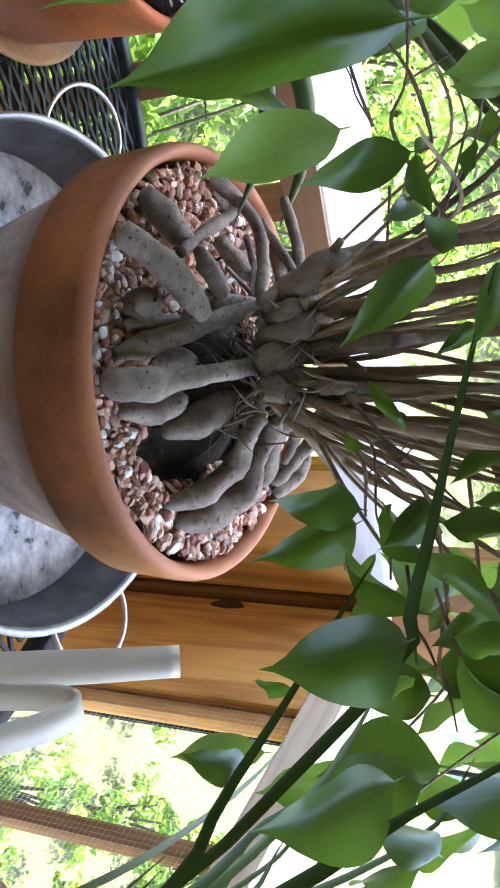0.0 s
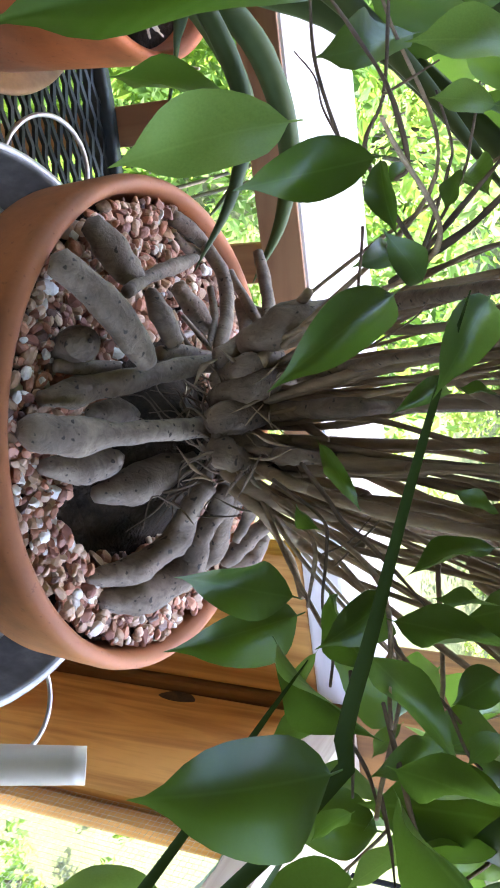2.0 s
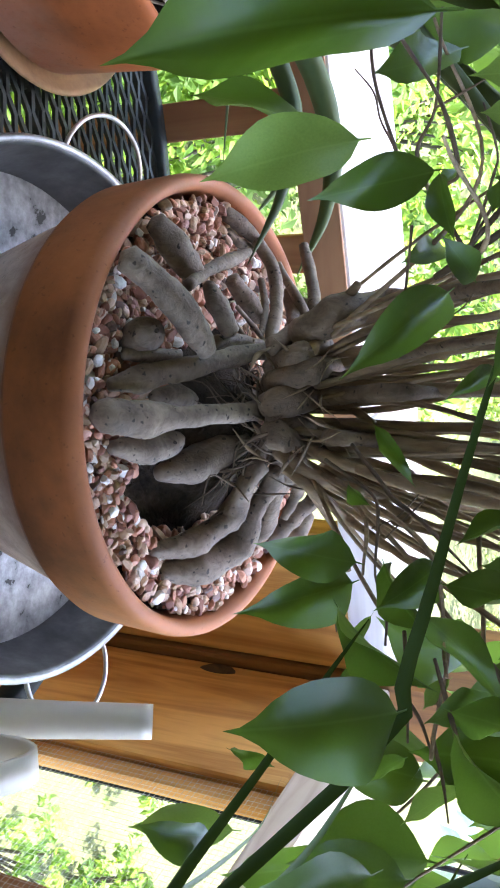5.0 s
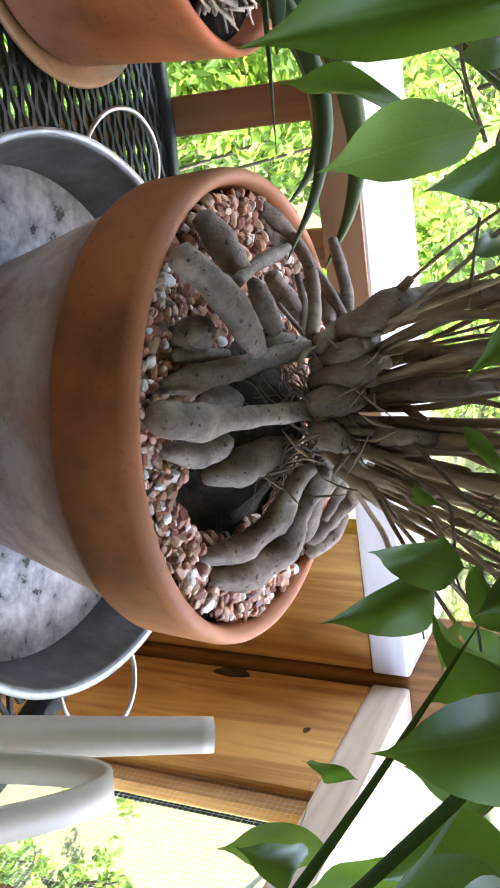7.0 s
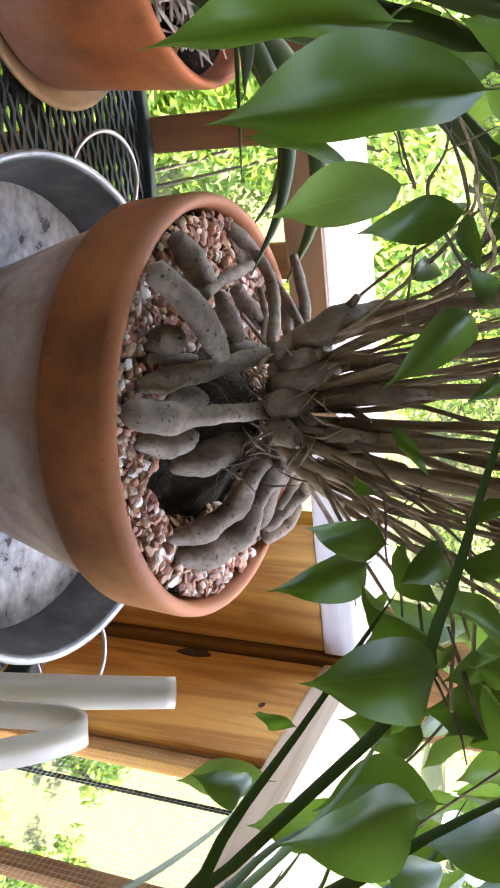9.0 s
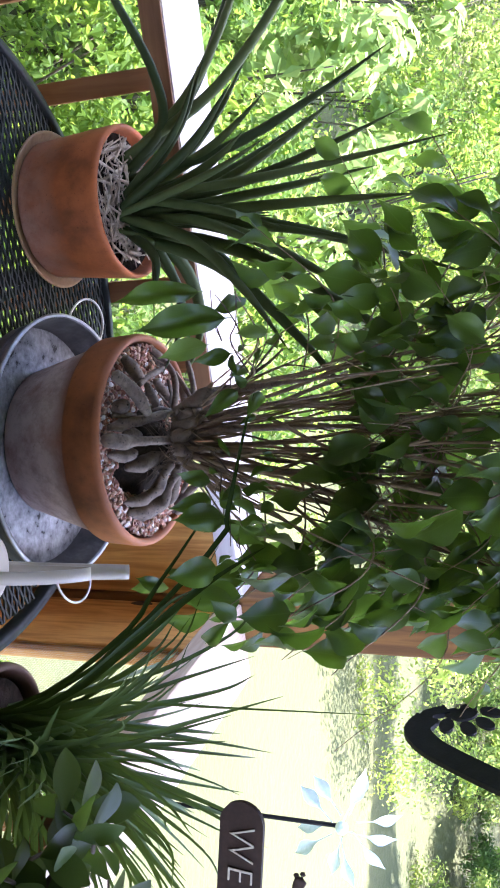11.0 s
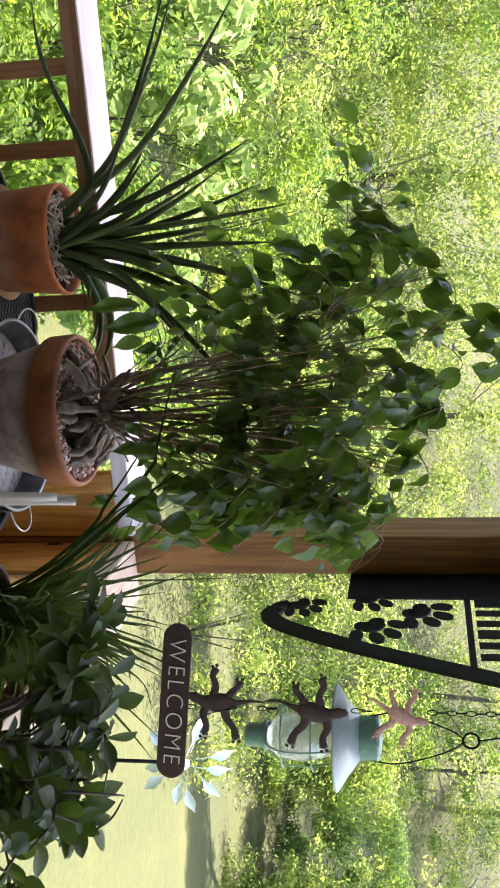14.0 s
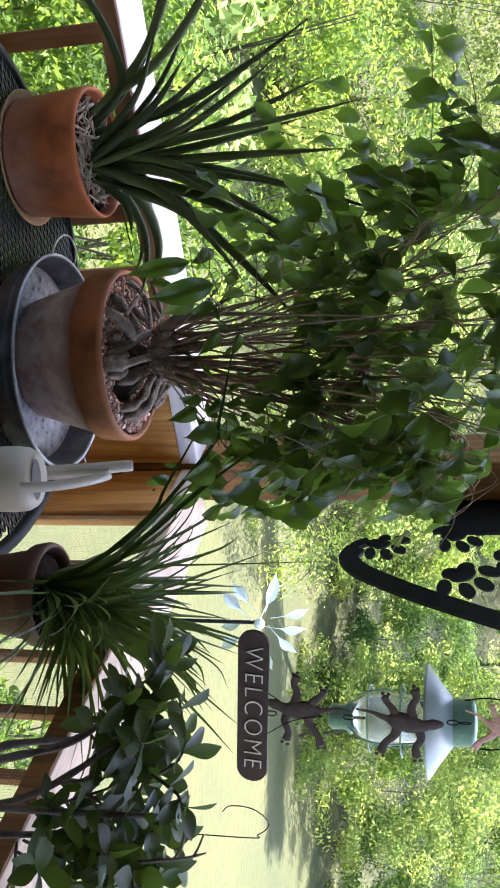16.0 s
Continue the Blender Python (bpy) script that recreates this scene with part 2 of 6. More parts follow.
MULCH = speckled("dry_stalks", [(0.3, (0.40, 0.28, 0.19)), (0.7, (0.72, 0.57, 0.43))], 30, 160, 0.9)
WOOD_U = wood("pine_along_u", (0.21, 0.095, 0.045), (0.31, 0.155, 0.075), "x")
WOOD_V = wood("pine_along_v", (0.30, 0.15, 0.07), (0.42, 0.23, 0.11), "y")
WOOD_Z = wood("pine_upright", (0.48, 0.215, 0.056), (0.74, 0.395, 0.115), "z", 0.7)
KNOT = speckled("dark_knot", [(0.3, (0.025, 0.014, 0.008)), (0.7, (0.10, 0.05, 0.02))], 90, 300, 0.7)
WOOD_POST = wood("stained_post", (0.135, 0.052, 0.013), (0.250, 0.108, 0.026), "z", 0.9)
WOOD_BAL = wood("stained_baluster", (0.24, 0.105, 0.045), (0.34, 0.165, 0.07), "z", 0.9, 0.7, False)
WOOD_CAP_U = wood("pale_cap_u", (0.60, 0.53, 0.51), (0.69, 0.62, 0.60), "x", 1.0, 0.75, False)
WOOD_CAP_V = wood("pale_cap_v", (0.50, 0.37, 0.27), (0.62, 0.48, 0.365), "y", 1.0, 0.75, False)
DECK = wood("deck_board", (0.10, 0.060, 0.036), (0.19, 0.12, 0.072), "y", 0.8)
PLASTER = speckled("painted_siding", [(0.3, (0.24, 0.22, 0.20)), (0.7, (0.32, 0.30, 0.27))], 3, 60, 0.8)
CEIL = speckled("painted_ceiling", [(0.3, (0.38, 0.36, 0.32)), (0.7, (0.46, 0.44, 0.40))], 3, 60, 0.8)
LAMP_GREEN = speckled("enamel_green", [(0.3, (0.10, 0.22, 0.17)), (0.7, (0.17, 0.32, 0.26))], 30, 160, 0.3)
LAMP_WHITE = speckled("enamel_white", [(0.3, (0.26, 0.32, 0.30)), (0.7, (0.34, 0.40, 0.38))], 30, 160, 0.35, grain=0.2)
SPIN = speckled("pale_blue_tin", [(0.3, (0.50, 0.64, 0.68)), (0.7, (0.68, 0.78, 0.80))], 14, 120, 0.3, 0.2)
FICUS_LEAF = foliage("ficus_leaf", (0.011, 0.023, 0.006), (0.050, 0.086, 0.020), 0.36, 0.28, True, glow=(0.27, 0.48, 0.04), spec=0.28)
# Pale underside green, also painting sunlight onto the brightest front leaves
FICUS_PALE_LIT = foliage("ficus_leaf_pale_lit", (0.100, 0.165, 0.036), (0.135, 0.205, 0.048), 0.42, 0.30, True, glow=(0.30, 0.45, 0.06), spec=0.25)
FICUS_CROWN = foliage("ficus_crown_leaf", (0.027, 0.058, 0.015), (0.108, 0.174, 0.044), 0.38, 0.38, False, "island", glow=(0.28, 0.48, 0.05), spec=0.4)
JADE_LEAF = foliage("jade_leaf", (0.010, 0.022, 0.006), (0.052, 0.078, 0.022), 0.42, 0.20, False, glow=(0.25, 0.4, 0.04), spec=0.12)
SANSE = foliage("cylinder_leaf", (0.032, 0.050, 0.014), (0.085, 0.110, 0.036), 0.6, 0.03, spec=0.22)
GRASS_BLADE = foliage("strap_leaf", (0.010, 0.025, 0.006), (0.046, 0.082, 0.022), 0.5, 0.12, spec=0.2)
# Darkened copy of strap_leaf, offsetting the skylight on three long blades
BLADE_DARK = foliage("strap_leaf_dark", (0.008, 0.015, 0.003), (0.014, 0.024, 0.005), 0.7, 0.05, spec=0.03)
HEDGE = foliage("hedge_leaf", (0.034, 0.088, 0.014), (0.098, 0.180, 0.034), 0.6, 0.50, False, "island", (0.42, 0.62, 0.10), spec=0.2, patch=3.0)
BROAD = foliage("broad_leaf", (0.10, 0.19, 0.045), (0.20, 0.31, 0.09), 0.6, 0.5, False, "island", (0.60, 0.71, 0.32), spec=0.2)
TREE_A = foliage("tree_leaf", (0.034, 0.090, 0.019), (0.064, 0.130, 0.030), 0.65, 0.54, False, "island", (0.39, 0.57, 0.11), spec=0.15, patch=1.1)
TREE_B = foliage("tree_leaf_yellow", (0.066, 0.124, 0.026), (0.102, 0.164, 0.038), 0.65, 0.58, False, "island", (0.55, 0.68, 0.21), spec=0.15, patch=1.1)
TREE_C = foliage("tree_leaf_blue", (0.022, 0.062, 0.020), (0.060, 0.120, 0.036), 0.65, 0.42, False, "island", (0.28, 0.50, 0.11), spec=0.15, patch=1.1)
TRUNK = speckled("tree_bark", [(0.3, (0.045, 0.036, 0.026)), (0.7, (0.11, 0.09, 0.066))], 10, 60, 0.9, 0.0, 0.6, 0.01)


def lawn_material():
    m, nt, b = material("lawn")
    v = coords(nt)
    n1, n2 = noise_of(nt, v, 0.35, 5), noise_of(nt, v, 14, 6)
    c = ramp(nt, n1, [(0.3, (0.017, 0.031, 0.005)), (0.48, (0.036, 0.047, 0.009)), (0.74, (0.060, 0.066, 0.015))])
    g = ramp(nt, n2, [(0.3, (0.55, 0.6, 0.45)), (0.7, (1, 1, 1))])
    nt.links.new(mix(nt, 0.8, c, g, "MULTIPLY"), b.inputs["Base Color"])
    b.inputs["Roughness"].default_value = 0.9
    bump(nt, b, n2, 0.6, 0.03)
    return m


def pebble_material():
    m, nt, b = material("pebbles")
    r = nt.nodes.new("ShaderNodeNewGeometry").outputs["Random Per Island"]
    c = ramp(nt, r, [(0.0, (0.23, 0.080, 0.048)), (0.15, (0.45, 0.19, 0.11)), (0.30, (0.38, 0.23, 0.138)), (0.46, (0.57, 0.385, 0.275)),
                     (0.58, (0.33, 0.13, 0.07)), (0.74, (0.66, 0.60, 0.54)), (0.85, (0.43, 0.255, 0.15)), (0.94, (0.13, 0.068, 0.05))])
    for e in [n for n in nt.nodes if n.type == "VALTORGB"]:
        e.color_ramp.interpolation = "CONSTANT"
    v = coords(nt)
    g = ramp(nt, noise_of(nt, v, 240, 4), [(0.3, (0.7, 0.66, 0.62)), (0.7, (1, 1, 1))])
    nt.links.new(mix(nt, 0.8, c, g, "MULTIPLY"), b.inputs["Base Color"])
    b.inputs["Roughness"].default_value = 0.6
    bump(nt, b, noise_of(nt, v, 320, 4), 0.3, 0.001)
    return m


def glass_material():
    m, nt, b = material("globe_glass")
    b.inputs["Base Color"].default_value = (0.92, 0.95, 0.92, 1)
    b.inputs["Roughness"].default_value = 0.05
    b.inputs["Transmission Weight"].default_value = 0.75
    return m


LAWN, PEBBLE, GLASS = lawn_material(), pebble_material(), glass_material()


# ---- mesh tools ----
def part(name, bm, mat, parent=None, label="", smooth=True, pose_m=None):
    """Links a bmesh as one mesh object, under a thing where one is given."""
    me = bpy.data.meshes.new(name)
    bm.normal_update()
    bm.to_mesh(me)
    bm.free()
    if smooth:
        me.shade_smooth()
    me.materials.append(mat)
    ob = new(name, me)
    if pose_m is not None:
        ob.matrix_basis = pose_m
    if parent is not None:
        ob.parent = parent
    if label:
        ob["label"] = label
    return ob


def thing(name, place, label, category, group="", kind="", turn=0.0):
    ob = new(name)
    ob.empty_display_size = 0.05
    ob.matrix_basis = Matrix.Translation(place) @ Matrix.Rotation(turn, 4, "Z")
    return tagged(ob, label, category, group, kind)


def box(bm, lo, hi, bevel=0.0):
    c = [(a + b) / 2 for a, b in zip(lo, hi)]
    s = [abs(b - a) for a, b in zip(lo, hi)]
    r = bmesh.ops.create_cube(bm, size=1.0, matrix=Matrix.Translation(c) @ Matrix.Diagonal((*s, 1)))
    if bevel:
        edges = {e for v in r["verts"] for e in v.link_edges}
        bmesh.ops.bevel(bm, geom=list(edges), offset=bevel, segments=2, affect="EDGES", profile=0.6)
    return bm


def lathe(bm, profile, seg=64):
    """Turns a profile of (radius, height) round the z axis."""
    rings = []
    for r, z in profile:
        rings.append([bm.verts.new((r * math.cos(2 * math.pi * i / seg), r * math.sin(2 * math.pi * i / seg), z)) for i in range(seg)] if r > 1e-6 else [bm.verts.new((0, 0, z))])
    for a, b in zip(rings, rings[1:]):
        for i in range(seg):
            j = (i + 1) % seg
            if len(a) == 1 and len(b) > 1:
                bm.faces.new((a[0], b[j], b[i]))
            elif len(b) == 1 and len(a) > 1:
                bm.faces.new((a[i], a[j], b[0]))
            elif len(a) > 1:
                bm.faces.new((a[i], a[j], b[j], b[i]))
    bmesh.ops.recalc_face_normals(bm, faces=bm.faces)
    return bm


def smooth_path(points, n):
    """n points on a Catmull-Rom curve through the given ones."""
    p = [Vector(q) for q in points]
    if len(p) == 2:
        return [p[0].lerp(p[1], i / (n - 1)) for i in range(n)]
    q = [2 * p[0] - p[1], *p, 2 * p[-1] - p[-2]]
    out = []
    for i in range(n):
        s = i / (n - 1) * (len(p) - 1)
        k = min(int(s), len(p) - 2)
        t = s - k
        a, b, c, d = q[k:k + 4]
        out.append(0.5 * ((2 * b) + (c - a) * t + (2 * a - 5 * b + 4 * c - d) * t * t + (3 * b - a - 3 * c + d) * t ** 3))
    return out


def level(values, s):
    """Reads a row of values at s from 0 to 1."""
    x = s * (len(values) - 1)
    k = min(int(x), len(values) - 2)
    return values[k] + (values[k + 1] - values[k]) * (x - k)


def tube(bm, points, radii, seg=8, n=None, rough=0.0, flat=1.0, closed=False, tip_out=0.55):
    """Sweeps a round section along a curve; rough: how uneven its radius is."""
    n = n or max(4, 5 * (len(points) - 1))
    path = smooth_path(points, n)
    radii = radii if isinstance(radii, (list, tuple)) else [radii, radii]
    up = Vector((0.13, 0.21, 1)).normalized()
    rings = []
    for i, c in enumerate(path):
        d = (path[min(i + 1, n - 1)] - path[max(i - 1, 0)]).normalized()
        x = up - up.dot(d) * d
        if x.length < 1e-3:
            x = Vector((1, 0, 0)) - d.x * d
        x.normalize()
        up = x
        y = d.cross(x)
        r = level(radii, i / (n - 1))
        ring = []
        for k in range(seg):
            a = 2 * math.pi * k / seg
            w = x * math.cos(a) * flat + y * math.sin(a)
            rr = r
            if rough:
                rr *= 1 + rough * (noise.noise((c + w * r) * 45) + 0.4 * noise.noise((c + w * r) * 170))
            ring.append(bm.verts.new(c + w * rr))
        rings.append(ring)
    for a, b in zip(rings, rings[1:]):
        for k in range(seg):
            bm.faces.new((a[k], a[(k + 1) % seg], b[(k + 1) % seg], b[k]))
    if closed:
        a, b = rings[-1], rings[0]
        for k in range(seg):
            bm.faces.new((a[k], a[(k + 1) % seg], b[(k + 1) % seg], b[k]))
    else:
        for ring, c, e in ((rings[0], path[0], -1), (rings[-1], path[-1], 1)):
            d = (path[1] - path[0]).normalized() if e < 0 else (path[-1] - path[-2]).normalized()
            r = radii[0] if e < 0 else radii[-1]
            tip = bm.verts.new(c + d * e * r * tip_out)
            for k in range(seg):
                j = (k + 1) % seg
                bm.faces.new((ring[j], ring[k], tip) if e < 0 else (ring[k], ring[j], tip))
    return bm


def bm_():
    return bmesh.new()


def leaf_data(name, mat, widths, fold=0.25, droop=0.18, wave=0.03, twist=0.0, sweep=0.0):
    """A leaf one unit long along y: half-widths from stalk to tip, folded along its midrib, bent down, twisted and swept sideways. Petiole included."""
    bm = bm_()
    n = len(widths)
    rows = []
    for i, w in enumerate(widths):
        s = i / (n - 1)
        zc = droop * 1.1 * s * (1 - s)
        ct, st = math.cos(twist * (s - 0.4)), math.sin(twist * (s - 0.4))
        row = []
        for x in (-1, -0.5, 0, 0.5, 1):
            px, pz = x * w, abs(x) * w * fold + wave * math.sin(9 * s + 2.4 * x) * w * 2 * abs(x)
            row.append(bm.verts.new((px * ct - pz * st + sweep * s * (1 - s), s, zc + px * st + pz * ct)))
        rows.append(row)
    for a, b in zip(rows, rows[1:]):
        for k in range(4):
            bm.faces.new((a[k], a[k + 1], b[k + 1], b[k]))
    bmesh.ops.remove_doubles(bm, verts=bm.verts, dist=1e-5)
    me = bpy.data.meshes.new(name)
    bm.normal_update()
    bm.to_mesh(me)
    bm.free()
    me.shade_smooth()
    me.materials.append(mat)
    return me


def leaf_pose(base, tip, width_scale, facing, roll=0.0):
    """The pose of a unit leaf that runs from base to tip with its upper side towards facing."""
    base, tip = Vector(base), Vector(tip)
    y = (tip - base)
    length = y.length
    y.normalize()
    z = Vector(facing) - Vector(facing).dot(y) * y
    z.normalize()
    x = y.cross(z)
    m = Matrix((x, y, z)).transposed().to_4x4()
    return Matrix.Translation(base) @ m @ Matrix.Rotation(roll, 4, "Y") @ Matrix.Diagonal((length * width_scale, length, length, 1))


def leaf_cloud(name, mat, clumps, size, seed, parent=None, up=0.5, long=1.9):
    """Many small pointed leaves in clumps: (centre, radii, number). One mesh."""
    rg = np.random.default_rng(seed)
    vs, fs, k = [], [], 0
    for c, r, num in clumps:
        d = rg.normal(size=(num, 3))
        d /= np.linalg.norm(d, axis=1)[:, None]
        p = np.array(c) + d * np.array(r) * (rg.random((num, 1)) ** 0.45)
        nrm = d * 0.75 + rg.normal(size=(num, 3)) * 0.36 + np.array((0, -0.35 * up, 1.0 * up))
        nrm /= np.linalg.norm(nrm, axis=1)[:, None]
        t = rg.normal(size=(num, 3)) + np.array((0, 0, -0.5))
        t -= (t * nrm).sum(1)[:, None] * nrm
        t /= np.linalg.norm(t, axis=1)[:, None]
        s = np.cross(nrm, t)
        ln = size * (0.6 + 0.8 * rg.random((num, 1)))
        w = ln / long
        a, b = p - t * ln * 0.5, p + t * ln * 0.5
        l, rr = p + s * w * 0.5 - t * ln * 0.08 + nrm * w * 0.18, p - s * w * 0.5 - t * ln * 0.08 + nrm * w * 0.18
        vs.append(np.stack([a, l, b, rr], 1).reshape(-1, 3))
        i = k + 4 * np.arange(num)
        fs.append(np.stack([np.stack([i, i + 1, i + 2], 1), np.stack([i, i + 2, i + 3], 1)], 1).reshape(-1, 3))
        k += 4 * num
    me = bpy.data.meshes.new(name)
    me.from_pydata(np.concatenate(vs).tolist(), [], np.concatenate(fs).tolist())
    me.materials.append(mat)
    ob = new(name, me)
    if parent is not None:
        ob.parent = parent
    return ob


# ---- the ground and the porch ----
GROUND = -0.95


def rise(x, y):
    """How far the wooded slopes stand above the lawn."""
    return min(14.0, 0.22 * max(0.0, -x * 0.8 + y * 0.6 - 6.5) + 0.42 * max(0.0, y - 14.0))


def ground_sheet():
    bm = bm_()
    n = 70
    for i in range(n + 1):
        for j in range(n + 1):
            x = (i / n * 2 - 1)
            y = (j / n * 2 - 1)
            x, y = 400 * x * abs(x) ** 1.6, 400 * y * abs(y) ** 1.6
            r = math.hypot(x, y)
            z = GROUND + 0.12 * noise.noise((x * 0.15, y * 0.15, 0)) * min(1, r / 6)
            z += rise(x, y)
            bm.verts.new((x, y, z))
    bm.verts.ensure_lookup_table()
    for i in range(n):
        for j in range(n):
            a = i * (n + 1) + j
            bm.faces.new([bm.verts[k] for k in (a, a + n + 1, a + n + 2, a + 1)])
    return tagged(part("ground", bm, LAWN), "sunlit grass lawn with shade bands rising to woods", "ground", kind="structure")


def block(name, lo, hi, mat, label, bevel=0.003, parent=None, kind="structure", category=""):
    """A board or wall of the porch, given in porch coordinates."""
    o = [(a + b) / 2 for a, b in zip(lo, hi)]
    bm = box(bm_(), [a - c for a, c in zip(lo, o)], [b - c for b, c in zip(hi, o)], bevel)
    if parent is not None:
        return part(name, bm, mat, parent, label, False, Matrix.Translation(o))
    ob = part(name, bm, mat, None, "", False, PORCH @ Matrix.Translation(o))
    return tagged(ob, label, category or name.split("_")[0], kind=kind)


ground_sheet()
RAIL_Z = 0.919
# Unseen walls, added to close the porch and shape the light in it
block("wall_house", (-3.4, -3.35, -1.0), (0.9, -3.2, 2.60), PLASTER, "unseen wall added behind the porch to limit its light", 0)
block("wall_end", (-3.5, -3.35, -1.0), (-3.405, 0.70, 2.60), PLASTER, "unseen wall added at the porch end to block side light", 0)
# Out-of-view slab; its edge is set to keep sun off table and caps
block("ceiling", (-3.4, -3.35, 2.60), (1.40, 1.345, 2.67), CEIL, "unseen porch ceiling added to keep the sun off the plants", 0)
floor = thing("floor", (0, 0, 0), "weathered wooden deck floor of narrow boards", "floor", kind="structure", turn=PHI)
for i in range(30):
    u0 = -3.4 + i * 0.142
    block("board", (u0, -3.2, -0.038), (u0 + 0.137, 0.93, 0.0), DECK, "", 0.003, floor)
block("porch_post", (-3.35, 0.76, 0.0), (-3.26, 0.853, 2.60), WOOD_POST, "square brown wooden porch post", 0.005, category="post")

# long rail: flat cap, balusters, bottom rail
rail = thing("railing_long", (0, 0, 0), "brown wooden porch railing with a pale flat cap and square balusters", "railing", kind="structure", turn=PHI)
block("cap", (-3.25, 0.738, 0.881), (0.418, 0.878, RAIL_Z), WOOD_CAP_U, "pale flat cap board", 0.004, rail)
block("edge_strip", (-3.25, 0.7345, 0.8815), (0.418, 0.7377, 0.9165), WOOD_U, "brown inner edge", 0.001, rail)
block("cap", (0.421, 0.738, 0.881), (0.679, 0.878, RAIL_Z), WOOD_CAP_U, "cap board by the corner, without an edge strip", 0.004, rail)
block("bottom_rail", (-3.25, 0.79, 0.08), (0.56, 0.828, 0.168), WOOD_U, "", 0.003, rail)
for i in range(27):
    u0 = 0.150 - i * 0.160 if i < 21 else 0.274 + (i - 21) * 0.124
    if i < 23:
        block("baluster", (u0 - 0.017, 0.776, 0.02), (u0 + 0.017, 0.789, 0.8805), WOOD_BAL, "", 0.002, rail)
block("end_post", (0.531, 0.742, 0.0), (0.679, 0.775, 0.880), WOOD_Z, "", 0.004, rail)

post = block("corner_post", (0.682, 0.7385, 0.0), (0.771, 0.858, 2.60), WOOD_POST, "square brown wooden porch corner post", 0.005, category="post")

side = thing("railing_side", (0, 0, 0), "wooden side railing with a flat cap and wire cloth below", "railing", kind="structure", turn=PHI)
block("cap", (0.688, 0.183, 0.881), (0.828, 0.736, RAIL_Z), WOOD_CAP_V, "pale flat cap board", 0.004, side)
block("cap", (0.688, -3.2, 0.881), (0.828, 0.180, RAIL_Z), WOOD_CAP_V, "cap board with a dark brown edge strip", 0.004, side)
# Strip darkens the cap's brown inner face to carry its shade
block("edge_strip", (0.6845, -3.2, 0.8815), (0.6877, 0.178, 0.9165), WOOD_POST, "dark brown strip carrying the shade of the inner edge", 0.001, side)
block("corner_board", (0.692, 0.580, 0.0), (0.730, 0.7365, 0.880), WOOD_Z, "wide upright pine board", 0.004, side)
block("bottom_rail", (0.702, -3.2, 0.06), (0.74, 0.552, 0.15), WOOD_V, "", 0.003, side)
for i in range(16):
    v0 = 0.541 - i * 0.126
    if i == 0:
        block("batten", (0.702, 0.5605, 0.152), (0.717, 0.5785, 0.880), WOOD_Z, "bright pine batten behind the wire cloth", 0.002, side)
        continue
    block("baluster", (0.702, v0 - 0.0095, 0.152), (0.717, v0 + 0.0095, 0.880), WOOD_BAL, "", 0.003, side)


def knot(v, z, a, b, ang):
    """A dark flat knot in the face of the wide board."""
    bm = bm_()
    ring = []
    for i in range(16):
        s = 2 * math.pi * i / 16
        x, y = a * math.cos(s) * (1 + 0.15 * math.sin(3 * s)), b * math.sin(s)
        ring.append(bm.verts.new((0, x * math.cos(ang) - y * math.sin(ang), x * math.sin(ang) + y * math.cos(ang))))
    top = bm.faces.new(ring)
    bmesh.ops.extrude_face_region(bm, geom=[top])
    for q in ring:
        q.co.x -= 0.0012
    bmesh.ops.recalc_face_normals(bm, faces=bm.faces)
    part("knot", bm, KNOT, side, "dark knot in the pine board", False, Matrix.Translation((0.6925, v, z)))


knot(0.7270, 0.733, 0.020, 0.0080, math.pi / 2)
knot(0.656, 0.843, 0.0040, 0.0030, 0.5)


def wire_cloth():
    """Square wire mesh stapled under the side rail, in porch coordinates."""
    vs, fs = [], []

    def strand(a, b, w, axis):
        k = len(vs)
        for p in (a, b):
            for da, db in ((-w, -w), (w, -w), (w, w), (-w, w)):
                q = list(p)
                q[0] += da
                q[axis] += db
                vs.append(q)
        for i in range(4):
            fs.append((k + i, k + (i + 1) % 4, k + 4 + (i + 1) % 4, k + 4 + i))

    step = 0.0055
    for i in range(int(1.5 / step)):
        v = 0.578 - i * step
        strand((0.6985, v, 0.05), (0.6985, v, 0.876), 0.0001, 1)
    for i in range(int(0.82 / step)):
        z = 0.055 + i * step
        strand((0.6985, -0.95, z), (0.6985, 0.578, z), 0.0001, 2)
    me = bpy.data.meshes.new("wire_cloth")
    me.from_pydata(vs, [], fs)
    me.materials.append(WIRE)
    ob = new("wire_cloth", me)
    ob.parent = side
    ob["kind"] = "stuff"
    ob["label"] = "fine square galvanised wire cloth"


wire_cloth()

# ---- the table ----
TABLE = Vector((-0.020, 0.356, 0.738))
TABLE_R = 0.425


